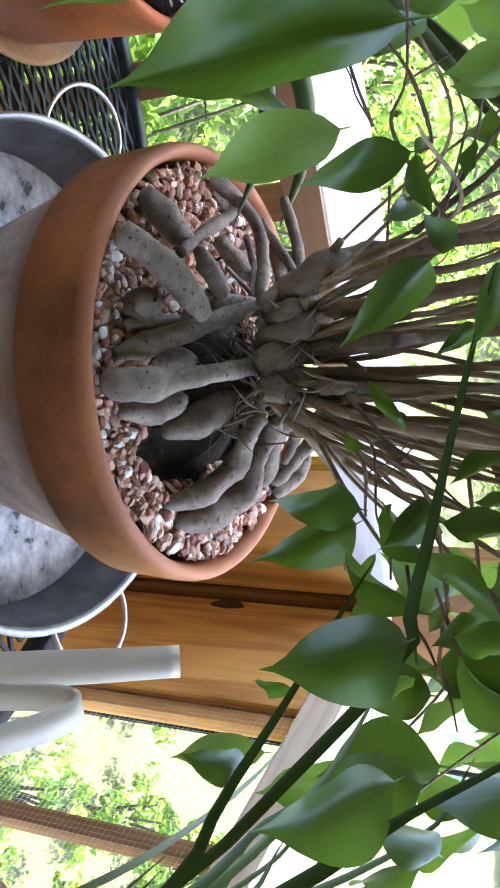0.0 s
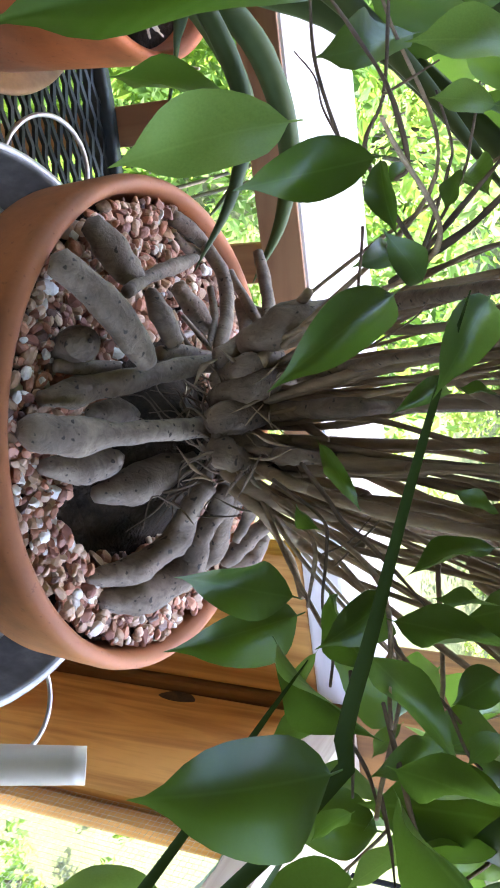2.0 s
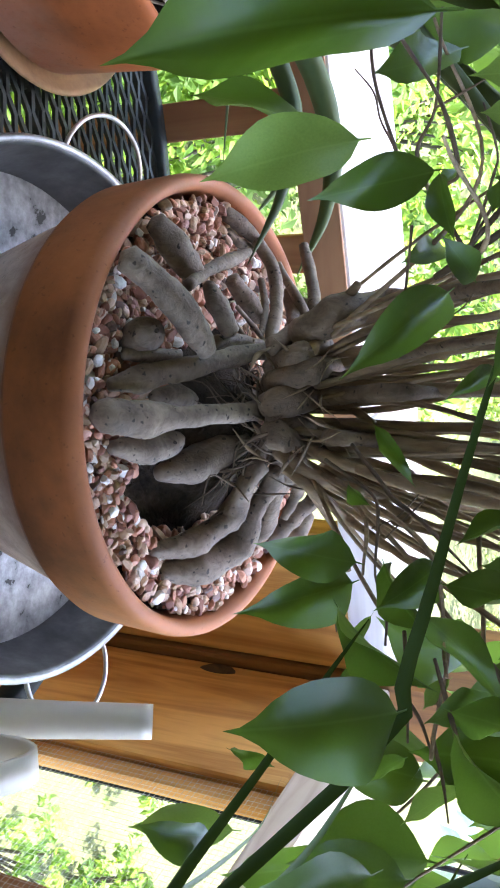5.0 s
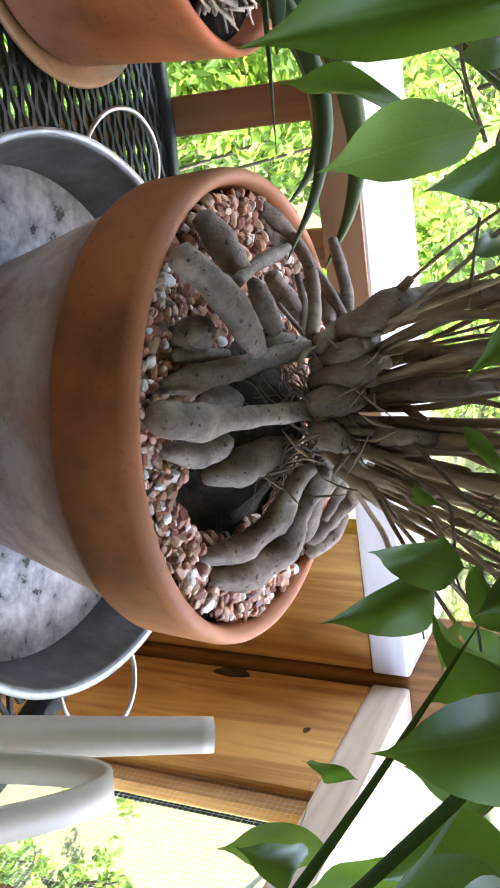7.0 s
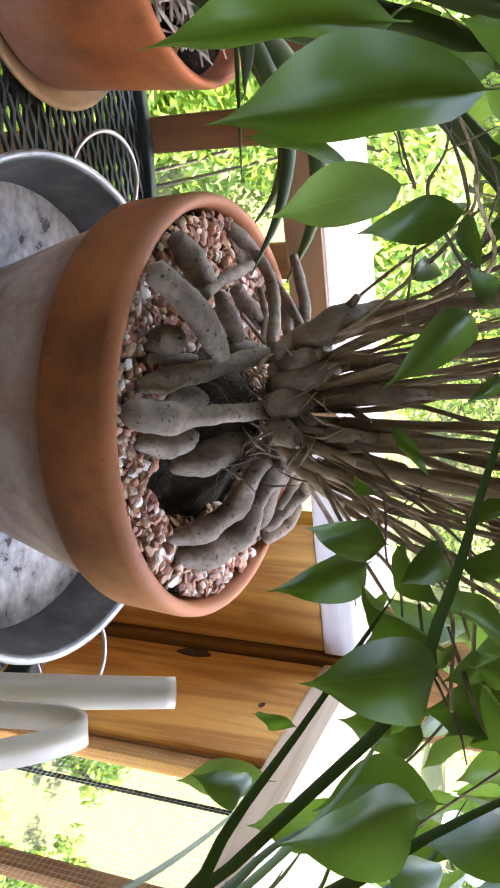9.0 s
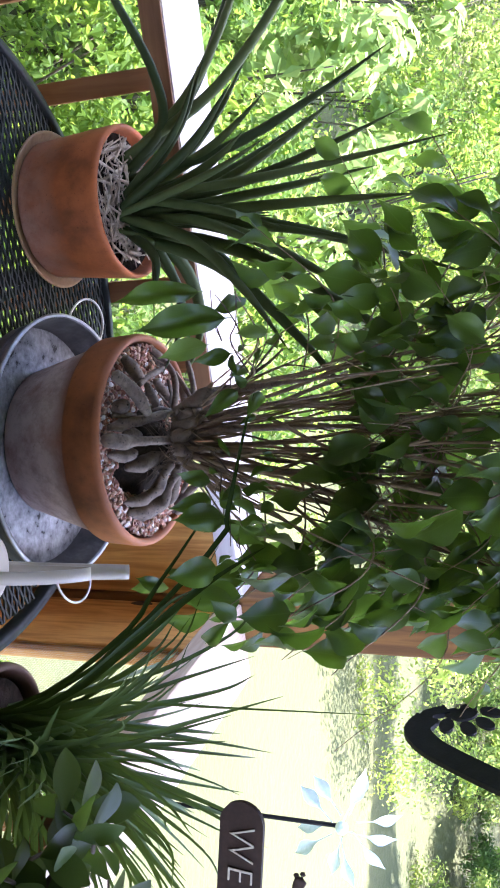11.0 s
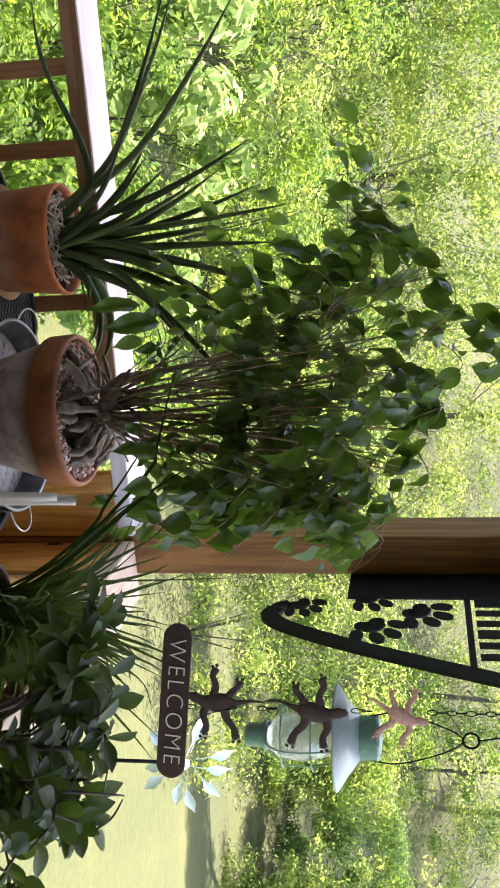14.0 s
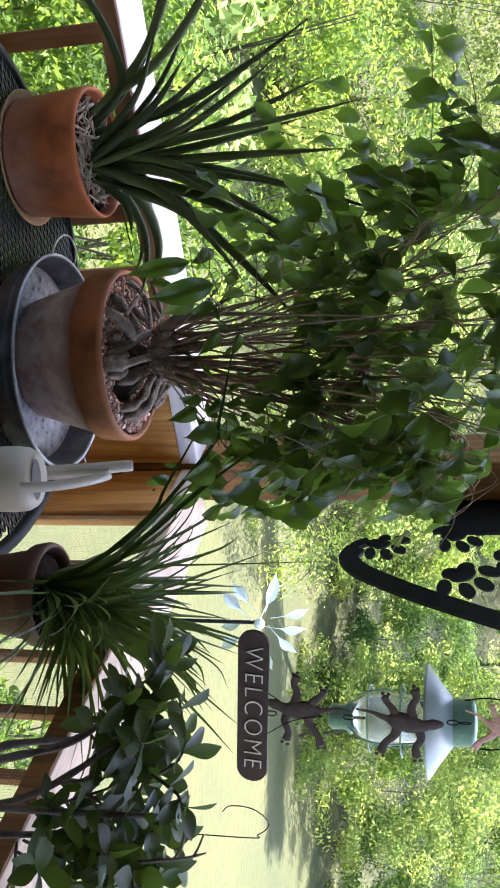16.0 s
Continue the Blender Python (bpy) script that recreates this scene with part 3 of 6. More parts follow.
def mesh_table():
    t = thing("garden_table", (TABLE.x, TABLE.y, 0), "round dark green metal garden table with an expanded-mesh top", "table")
    vs, fs = [], []
    pitch, cell, w, h = 0.0080, 0.029, 0.0019, 0.0016
    row = 0
    y = -TABLE_R
    while y < TABLE_R:
        half = math.sqrt(max(0.0, TABLE_R ** 2 - y * y)) - 0.004
        n = int(2 * half / (cell / 2))
        pts = []
        for i in range(n + 1):
            x = -half + i * cell / 2
            k = int(math.floor(x / (cell / 2)))
            pts.append((k * cell / 2, y + (pitch / 2 - w if (k + row) % 2 else -pitch / 2 + w)))
        for (x0, y0), (x1, y1) in zip(pts, pts[1:]):
            k = len(vs)
            for x, yy in ((x0, y0), (x1, y1)):
                vs.extend([(x, yy - w, -h), (x, yy + w, -h), (x, yy + w, h), (x, yy - w, h)])
            for i in range(4):
                fs.append((k + i, k + (i + 1) % 4, k + 4 + (i + 1) % 4, k + 4 + i))
        y += pitch
        row += 1
    me = bpy.data.meshes.new("mesh_top")
    me.from_pydata(vs, [], fs)
    me.materials.append(TABLE_METAL)
    ob = new("mesh_top", me)
    ob.parent = t
    ob.matrix_basis = Matrix.Translation((0, 0, TABLE.z)) @ Matrix.Rotation(PHI, 4, "Z")
    ob["label"] = "dark expanded-metal mesh"
    bm = bm_()
    lathe(bm, [(TABLE_R - 0.006, -0.012), (TABLE_R + 0.012, -0.014), (TABLE_R + 0.015, -0.004), (TABLE_R + 0.012, 0.004), (TABLE_R - 0.004, 0.006), (TABLE_R - 0.006, -0.012)], 96)
    part("rim", bm, TABLE_METAL, t, "", True, Matrix.Translation((0, 0, TABLE.z)))
    for k in range(4):
        a = radians(30 + 90 * k)
        bm = bm_()
        c, s = math.cos(a), math.sin(a)
        tube(bm, [(0.28 * c, 0.28 * s, TABLE.z - 0.012), (0.29 * c, 0.29 * s, 0.4), (0.36 * c, 0.36 * s, 0.01)], 0.012, 10)
        part("leg", bm, TABLE_METAL, t)
    bm = bm_()
    tube(bm, [(0.29 * math.cos(a), 0.29 * math.sin(a), TABLE.z - 0.02) for a in np.linspace(0, 2 * math.pi, 33)[:-1]], 0.008, 8, 64, closed=True)
    part("support_ring", bm, TABLE_METAL, t)
    for k in range(4):
        a = radians(30 + 45 * k)
        bm = bm_()
        tube(bm, [(-0.415 * math.cos(a), -0.415 * math.sin(a), TABLE.z - 0.012), (0.415 * math.cos(a), 0.415 * math.sin(a), TABLE.z - 0.012)], 0.006, 8)
        part("brace", bm, TABLE_METAL, t)
    return t


mesh_table()

# ---- the tub with the main pot ----
TUB = Vector((0.098, 0.580, 0.740))
POT = Vector((0.091, 0.587, 0.920))
GRAVEL = -0.010


def wash_tub():
    t = thing("galvanised_tub", TUB, "shallow galvanised steel tub with wire handles, stained inside", "tub")
    h = 0.050
    bm = bm_()
    lathe(bm, [(0.169, 0.004), (0.180, h), (0.182, h + 0.003), (0.1855, h + 0.003), (0.187, h), (0.1855, h - 0.003), (0.182, h - 0.002),
               (0.1785, h * 0.62), (0.180, h * 0.58), (0.1780, h * 0.54), (0.173, 0.004), (0.170, 0.0), (0.169, 0.0)], 96)
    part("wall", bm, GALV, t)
    bm = bm_()
    tube(bm, [(0.185 * math.cos(a), 0.185 * math.sin(a), h + 0.0012) for a in np.linspace(0, 2 * math.pi, 65)[:-1]], 0.0030, 8, 128, closed=True)
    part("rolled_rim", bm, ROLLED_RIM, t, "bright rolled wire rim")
    bm = bm_()
    lathe(bm, [(0.0, 0.006), (0.10, 0.006), (0.1695, 0.0055), (0.1695, 0.001), (0.0, 0.001)], 96)
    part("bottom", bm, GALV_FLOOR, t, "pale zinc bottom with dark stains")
    for a0 in (14, 166):
        bm = bm_()
        pts = []
        for s in np.linspace(0, math.pi, 9):
            a = radians(a0 + 13.5 * math.cos(s))
            out = 0.184 + 0.045 * math.sin(s)
            pts.append((out * math.cos(a), out * math.sin(a), h - 0.010 + 0.012 * math.sin(s)))
        tube(bm, pts, 0.0018, 8, 40)
        handle = part("handle", bm, WIRE, t, "bent wire handle")
        for e in (-1, 1):
            a = radians(a0 + 13.5 * e)
            bm = bm_()
            box(bm, (-0.009, -0.004, -0.012), (0.009, 0.004, 0.012), 0.0025)
            part("lug", bm, GALV, handle, "", True, Matrix.Translation((0.185 * math.cos(a), 0.185 * math.sin(a), h - 0.015)) @ Matrix.Rotation(a + math.pi / 2, 4, "Z"))
    return t


def pot_profile(r, height, band, wall=0.011, base=0.66):
    """Section of a clay pot with a collar; z = 0 at the rim."""
    q = r - 0.010
    return [(0.0, -height), (q * base - 0.004, -height), (q * base, -height + 0.004), (q * 0.985, -band - 0.004), (r - 0.005, -band), (r - 0.003, -band + 0.004),
            (r, -0.010), (r - 0.001, -0.004), (r - 0.003, -0.001), (r - 0.006, 0.0), (r - 0.009, -0.002), (r - 0.011, -0.007), (r - 0.013, -0.035), (r - 0.018, -0.06), (0.0, -0.06)]


wash_tub()
pot = thing("plant_pot", POT, "large terracotta pot with thick collar standing in the galvanised tub", "plant pot")
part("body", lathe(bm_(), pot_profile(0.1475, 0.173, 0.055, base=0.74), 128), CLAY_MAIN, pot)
part("soil", lathe(bm_(), [(0.0, GRAVEL - 0.004), (0.125, GRAVEL - 0.008), (0.1325, GRAVEL - 0.012), (0.1325, -0.059), (0.0, -0.059)], 64), SOIL, pot, "dark potting soil")


part("soil_mound", lathe(bm_(), [(0.0, 0.030), (0.016, 0.026), (0.034, 0.010), (0.056, -0.007), (0.068, -0.016)], 40), SOIL, pot, "dark soil under the roots", True, Matrix.Translation((0.010, -0.006, 0)))


def pebble_bed(name, parent, radius, z, number, size, seed, lift=0.004):
    """Loose pebbles of mixed colour in one mesh."""
    rg = random.Random(seed)
    base = bm_()
    bmesh.ops.create_icosphere(base, subdivisions=2, radius=1.0)
    bv = np.array([v.co[:] for v in base.verts])
    bf = [[v.index for v in f.verts] for f in base.faces]
    base.free()
    vs, fs, k = [], [], 0
    for i in range(number):
        rr = radius * math.sqrt(rg.random())
        a = rg.uniform(0, 2 * math.pi)
        x, y = rr * math.cos(a), rr * math.sin(a)
        if math.hypot(x - 0.008, (y - 0.010) * 0.95) < 0.062 or math.hypot((x - 0.054) / 0.026, (y + 0.035) / 0.052) < 1:
            continue
        s = size * rg.choice((0.6, 0.7, 0.85, 0.95, 1.0, 1.1, 1.25, 1.5))
        dims = np.array((s, s * rg.uniform(0.6, 0.95), s * rg.uniform(0.45, 0.75)))
        rot = np.array(Euler((rg.uniform(-0.8, 0.8), rg.uniform(-0.8, 0.8), rg.uniform(0, 6.3))).to_matrix())
        p = bv.copy()
        for c in range(7):
            n = np.array([rg.gauss(0, 1) for _ in range(3)])
            n /= np.linalg.norm(n)
            over = np.maximum(0.0, p @ n - rg.uniform(0.5, 0.8))
            p = p - over[:, None] * n
        p = (p * dims * 1.15) @ rot.T + np.array((x, y, z + rg.uniform(-0.003, lift)))
        vs.append(p)
        fs.extend([[j + k for j in face] for face in bf])
        k += len(bv)
    me = bpy.data.meshes.new(name)
    me.from_pydata(np.concatenate(vs).tolist(), [], fs)
    me.materials.append(PEBBLE)
    ob = new(name, me)
    ob.parent = parent
    ob["kind"] = "stuff"
    ob["label"] = "loose salmon, tan and white pebbles"
    return ob


pebble_bed("pebble_bed", pot, 0.1325, GRAVEL + 0.001, 5000, 0.0037, 3)

# ---- the fig ----
fig = thing("weeping_fig", POT + Vector((0, 0, GRAVEL)), "weeping fig with swollen exposed roots and glossy hanging green leaves", "plant")
FIG0 = Vector(fig.location)


def fig_tube(name, points, radii, seg=14, n=None, rough=0.22, mat=None, label=""):
    bm = bm_()
    points = [Vector(p) for p in points]
    tube(bm, [p - FIG0 for p in points], radii, seg, n or 8 * len(points), rough)
    return part(name, bm, mat or BARK, fig, label)


# swollen roots, from the pebbles in towards the trunk
fig_tube("root", [(0.02, 0.467, 0.926), (0.031, 0.48, 0.937), (0.044, 0.497, 0.944), (0.054, 0.509, 0.947), (0.064, 0.521, 0.948)], [0.0076, 0.0093, 0.0093, 0.0083, 0.0061], 16, 35, 0.3, label="swollen grey-brown root")
fig_tube("root", [(-0.007, 0.496, 0.923), (0.002, 0.507, 0.927), (0.013, 0.521, 0.932), (0.018, 0.526, 0.936)], [0.0057, 0.0084, 0.0083, 0.005], 16, 28, 0.3)
fig_tube("root", [(0.061, 0.497, 0.912), (0.059, 0.488, 0.926), (0.059, 0.485, 0.932)], [0.0088, 0.0096, 0.0092], 16, 21, 0.2, label="stubby cut root end")
fig_tube("root", [(0.089, 0.473, 0.916), (0.083, 0.489, 0.925), (0.076, 0.512, 0.934), (0.066, 0.543, 0.944), (0.058, 0.567, 0.953), (0.054, 0.584, 0.962)], [0.0039, 0.0081, 0.0072, 0.0066, 0.0055, 0.0056], 16, 42, 0.3)
fig_tube("root", [(0.071, 0.482, 0.918), (0.069, 0.5, 0.923), (0.065, 0.522, 0.929)], [0.0034, 0.0048, 0.0029], 14, 21, 0.3)
fig_tube("root", [(0.092, 0.516, 0.916), (0.09, 0.537, 0.921), (0.092, 0.578, 0.926)], [0.0048, 0.0083, 0.0031], 14, 21, 0.3)
fig_tube("root", [(0.089, 0.588, 0.932), (0.082, 0.597, 0.939), (0.078, 0.6, 0.945)], [0.0026, 0.0045, 0.0034], 14, 21, 0.3)
fig_tube("root", [(0.105, 0.469, 0.914), (0.107, 0.464, 0.929), (0.107, 0.48, 0.936), (0.104, 0.498, 0.943), (0.099, 0.53, 0.951), (0.093, 0.569, 0.961), (0.086, 0.577, 0.97)], [0.0077, 0.0116, 0.0101, 0.0066, 0.0055, 0.0065, 0.0075], 16, 49, 0.3)
fig_tube("root", [(0.123, 0.478, 0.916), (0.122, 0.501, 0.921), (0.117, 0.524, 0.925), (0.114, 0.529, 0.93)], [0.0033, 0.009, 0.0079, 0.0036], 14, 28, 0.3)
fig_tube("root", [(0.136, 0.525, 0.917), (0.131, 0.543, 0.927), (0.12, 0.564, 0.936), (0.111, 0.579, 0.946)], [0.0048, 0.0106, 0.0114, 0.0059], 16, 28, 0.3)
fig_tube("root", [(0.181, 0.528, 0.914), (0.179, 0.547, 0.922), (0.171, 0.566, 0.93), (0.161, 0.576, 0.938), (0.15, 0.575, 0.946), (0.137, 0.569, 0.954), (0.126, 0.57, 0.962)], [0.004, 0.0077, 0.0093, 0.0085, 0.0071, 0.0061, 0.0061], 16, 49, 0.45)
fig_tube("root", [(0.196, 0.541, 0.914), (0.193, 0.563, 0.922), (0.184, 0.583, 0.931), (0.172, 0.593, 0.939), (0.156, 0.59, 0.947), (0.14, 0.594, 0.956), (0.128, 0.587, 0.964)], [0.0055, 0.0113, 0.0123, 0.0099, 0.0072, 0.0058, 0.0051], 16, 49, 0.4)
fig_tube("root", [(0.179, 0.63, 0.926), (0.165, 0.63, 0.938), (0.147, 0.615, 0.95), (0.132, 0.596, 0.962)], [0.0046, 0.0061, 0.0052, 0.0043], 14, 28, 0.45)
fig_tube("root", [(0.177, 0.664, 0.926), (0.162, 0.666, 0.939), (0.146, 0.676, 0.952), (0.136, 0.653, 0.965)], [0.0049, 0.0067, 0.0057, 0.0039], 14, 28, 0.4)
fig_tube("root", [(0.186, 0.68, 0.92), (0.173, 0.699, 0.93), (0.159, 0.694, 0.94)], [0.0061, 0.0065, 0.0042], 14, 21, 0.3)
fig_tube("root", [(0.14, 0.576, 0.95), (0.131, 0.577, 0.955), (0.121, 0.573, 0.959), (0.109, 0.573, 0.964)], [0.004, 0.0061, 0.0047, 0.0042], 14, 28, 0.9)
fig_tube("root", [(0.147, 0.607, 0.948), (0.139, 0.61, 0.957), (0.122, 0.605, 0.966)], [0.0032, 0.0042, 0.0036], 14, 21, 0.8)
fig_tube("root", [(0.16, 0.64, 0.946), (0.144, 0.634, 0.956), (0.129, 0.62, 0.966)], [0.0028, 0.0038, 0.0032], 14, 21, 0.8)
fig_tube("root", [(0.109, 0.574, 0.966), (0.12, 0.59, 0.964), (0.131, 0.61, 0.962)], [0.0046, 0.006, 0.0049], 14, 21, 1.0)
fig_tube("root", [(0.02, 0.54, 0.934), (0.033, 0.544, 0.939), (0.048, 0.554, 0.944)], [0.0038, 0.0066, 0.0051], 14, 21, 0.3)
fig_tube("root", [(0.009, 0.579, 0.927), (0.02, 0.593, 0.932), (0.031, 0.605, 0.937)], [0.0049, 0.0072, 0.0039], 14, 21, 0.3)
fig_tube("root", [(0.027, 0.512, 0.938), (0.013, 0.535, 0.937), (0.003, 0.557, 0.937), (-0.009, 0.584, 0.936)], [0.0041, 0.0045, 0.0052, 0.0027], 10, 28, 0.3, label="small pale-tipped root")
fig_tube("root", [(-0.024, 0.612, 0.926), (-0.006, 0.62, 0.935), (0.019, 0.614, 0.943), (0.046, 0.591, 0.952)], [0.004, 0.0046, 0.0051, 0.0043], 10, 28, 0.3)
fig_tube("root", [(0.003, 0.61, 0.932), (0.023, 0.606, 0.939), (0.044, 0.589, 0.946)], [0.0023, 0.0028, 0.0022], 8, 21, 0.3)
fig_tube("root", [(0.002, 0.653, 0.93), (0.017, 0.652, 0.937), (0.031, 0.64, 0.944)], [0.0039, 0.0054, 0.0038], 10, 21, 0.3)
fig_tube("root", [(-0.016, 0.648, 0.924), (0.004, 0.65, 0.937), (0.026, 0.653, 0.95)], [0.0033, 0.0036, 0.0035], 10, 21, 0.3)
fig_tube("root", [(0.006, 0.672, 0.936), (0.019, 0.661, 0.942), (0.035, 0.643, 0.948)], [0.0028, 0.0036, 0.0026], 8, 21, 0.3)
fig_tube("root", [(-0.037, 0.68, 0.928), (-0.017, 0.677, 0.936), (0.002, 0.669, 0.944), (0.025, 0.655, 0.952)], [0.0041, 0.0049, 0.0043, 0.0036], 10, 28, 0.3)
fig_tube("root", [(-0.037, 0.588, 0.914), (-0.032, 0.602, 0.919), (-0.025, 0.617, 0.924)], [0.005, 0.0059, 0.0034], 10, 21, 0.3)
fig_tube("root", [(-0.026, 0.592, 0.914), (-0.021, 0.604, 0.917), (-0.019, 0.617, 0.92)], [0.0028, 0.0037, 0.0029], 8, 21, 0.3)
fig_tube("root", [(0.054, 0.55, 0.936), (0.05, 0.567, 0.942), (0.049, 0.587, 0.948)], [0.0041, 0.0039, 0.0027], 10, 21, 0.3)
fig_tube("root", [(0.028, 0.573, 0.936), (0.038, 0.584, 0.942), (0.047, 0.59, 0.948)], [0.0016, 0.0019, 0.0016], 8, 21, 0.3)
fig_tube("root", [(0.036, 0.568, 0.936), (0.046, 0.574, 0.942), (0.049, 0.577, 0.948)], [0.0013, 0.0016, 0.0013], 8, 21, 0.3)
fig_tube("trunk", [(0.056, 0.562, 0.968), (0.047, 0.575, 0.979), (0.044, 0.562, 0.996), (0.035, 0.564, 1.011), (0.024, 0.59, 1.031), (0.027, 0.561, 1.068), (0.035, 0.483, 1.168), (0.053, 0.32, 1.388)], [0.0064, 0.0102, 0.0111, 0.011, 0.0086, 0.005, 0.0024, 0.0007], 14, 56, 0.35, BARK, label="gnarled trunk where roots and stems join")
fig_tube("trunk", [(0.076, 0.575, 0.961), (0.075, 0.564, 0.979), (0.069, 0.559, 0.998), (0.061, 0.589, 1.004), (0.06, 0.568, 1.038), (0.057, 0.506, 1.138), (0.051, 0.38, 1.358)], [0.0056, 0.0081, 0.0084, 0.006, 0.004, 0.0022, 0.0007], 14, 49, 0.5, BARK)
fig_tube("trunk", [(0.091, 0.568, 0.961), (0.088, 0.558, 0.982), (0.083, 0.586, 0.989), (0.082, 0.575, 1.014), (0.082, 0.555, 1.051), (0.078, 0.586, 1.076), (0.062, 0.71, 1.176), (0.027, 0.993, 1.396)], [0.0062, 0.0094, 0.0083, 0.0058, 0.0043, 0.0035, 0.002, 0.0007], 14, 56, 0.4, BARK)
fig_tube("trunk", [(0.095, 0.557, 0.973), (0.101, 0.57, 0.983), (0.105, 0.582, 0.995), (0.109, 0.554, 1.021), (0.109, 0.58, 1.045), (0.109, 0.582, 1.078), (0.109, 0.588, 1.178), (0.109, 0.611, 1.398)], [0.0054, 0.0064, 0.0057, 0.0049, 0.0041, 0.0033, 0.0019, 0.0007], 14, 56, 0.4, BARK)
fig_tube("trunk", [(0.1, 0.567, 0.972), (0.114, 0.573, 0.992), (0.123, 0.556, 1.021), (0.129, 0.574, 1.048), (0.151, 0.641, 1.148), (0.2, 0.797, 1.368)], [0.0049, 0.0039, 0.0033, 0.0028, 0.0016, 0.0007], 14, 42, 0.4, STEM_BARK)
fig_tube("trunk", [(0.118, 0.575, 0.972), (0.128, 0.56, 0.997), (0.136, 0.566, 1.019), (0.14, 0.59, 1.044), (0.156, 0.686, 1.144), (0.191, 0.907, 1.364)], [0.0055, 0.0048, 0.0038, 0.0034, 0.0018, 0.0007], 14, 42, 0.5, STEM_BARK)
fig_tube("trunk", [(0.127, 0.563, 0.982), (0.141, 0.56, 1.005), (0.155, 0.59, 1.012), (0.165, 0.566, 1.042), (0.198, 0.486, 1.142), (0.272, 0.32, 1.362)], [0.0041, 0.0036, 0.003, 0.0023, 0.0014, 0.0007], 14, 42, 0.4, STEM_BARK)
fig_tube("trunk", [(0.02, 0.558, 1.023), (0.031, 0.573, 1.005), (0.042, 0.573, 0.996), (0.058, 0.556, 0.998)], [0.0028, 0.0034, 0.0044, 0.0043], 14, 28, 0.3, STEM_BARK)
fig_tube("trunk", [(0.069, 0.571, 0.962), (0.063, 0.57, 0.973), (0.06, 0.554, 0.992), (0.051, 0.582, 0.996)], [0.005, 0.007, 0.0067, 0.005], 14, 28, 0.6, BARK)
fig_tube("trunk", [(0.104, 0.573, 0.965), (0.11, 0.557, 0.983), (0.113, 0.576, 0.989), (0.115, 0.585, 1.002)], [0.005, 0.0068, 0.0062, 0.0037], 14, 28, 1.0, BARK)
fig_tube("stem", [(0.109, 0.571, 0.982), (0.131, 0.594, 0.978), (0.148, 0.608, 0.984), (0.167, 0.624, 0.992), (0.189, 0.617, 1.004)], [0.0027, 0.0021, 0.002, 0.002, 0.0018], 8, 35, 0.3, STEM_BARK)
fig_tube("stem", [(0.047, 0.592, 0.968), (0.042, 0.586, 0.988), (0.035, 0.58, 1.01), (0.03, 0.574, 1.044), (0.026, 0.568, 1.082), (0.016, 0.562, 1.113), (-0.046, 0.58, 1.5)], [0.0064, 0.0093, 0.0081, 0.0066, 0.0048, 0.0028, 0.0009], 12, 63, 0.3, STEM_BARK)
fig_tube("stem", [(0.06, 0.592, 0.986), (0.058, 0.586, 1.009), (0.058, 0.58, 1.033), (0.058, 0.574, 1.069), (0.054, 0.568, 1.114), (0.037, 0.58, 1.5)], [0.007, 0.0068, 0.0043, 0.0035, 0.0025, 0.0009], 12, 54, 0.3, STEM_BARK)
fig_tube("stem", [(0.081, 0.592, 0.986), (0.077, 0.586, 1.011), (0.076, 0.58, 1.041), (0.078, 0.574, 1.083), (0.078, 0.568, 1.115), (0.078, 0.58, 1.5)], [0.0076, 0.0064, 0.0046, 0.0035, 0.0025, 0.0009], 12, 54, 0.3, STEM_BARK)
fig_tube("stem", [(0.093, 0.592, 0.971), (0.103, 0.586, 0.99), (0.11, 0.58, 1.012), (0.111, 0.574, 1.039), (0.112, 0.568, 1.087), (0.111, 0.562, 1.119), (0.105, 0.58, 1.5)], [0.0049, 0.0068, 0.007, 0.0062, 0.0041, 0.0024, 0.0009], 12, 63, 0.3, STEM_BARK)
fig_tube("stem", [(0.087, 0.592, 0.992), (0.088, 0.586, 1.011), (0.098, 0.58, 1.029), (0.104, 0.574, 1.052), (0.162, 0.58, 1.5)], [0.0031, 0.003, 0.0026, 0.0023, 0.0009], 12, 45, 0.3, STEM_BARK)
fig_tube("stem", [(0.115, 0.592, 0.988), (0.119, 0.586, 1.013), (0.126, 0.58, 1.051), (0.136, 0.574, 1.102), (0.175, 0.58, 1.5)], [0.0055, 0.0044, 0.0032, 0.0022, 0.0009], 12, 45, 0.3, STEM_BARK)
fig_tube("stem", [(0.128, 0.592, 0.997), (0.147, 0.586, 1.019), (0.162, 0.58, 1.04), (0.178, 0.574, 1.076), (0.272, 0.58, 1.5)], [0.0027, 0.0023, 0.002, 0.0016, 0.0009], 12, 45, 0.3, STEM_BARK)
fig_tube("stem", [(0.125, 0.592, 0.996), (0.134, 0.586, 1.022), (0.152, 0.58, 1.053), (0.161, 0.574, 1.088), (0.214, 0.58, 1.5)], [0.0027, 0.0027, 0.0023, 0.0016, 0.0009], 12, 45, 0.3, STEM_BARK)
bm = bm_()
bmesh.ops.create_icosphere(bm, subdivisions=2, radius=1.0, matrix=Matrix.Translation(Vector((0.058, 0.482, 0.9385)) - FIG0) @ Matrix.Diagonal((0.0014, 0.0012, 0.0014, 1)))
part("knot", bm, SOIL, fig, "dark scar on the cut root end")
rf = random.Random(12)
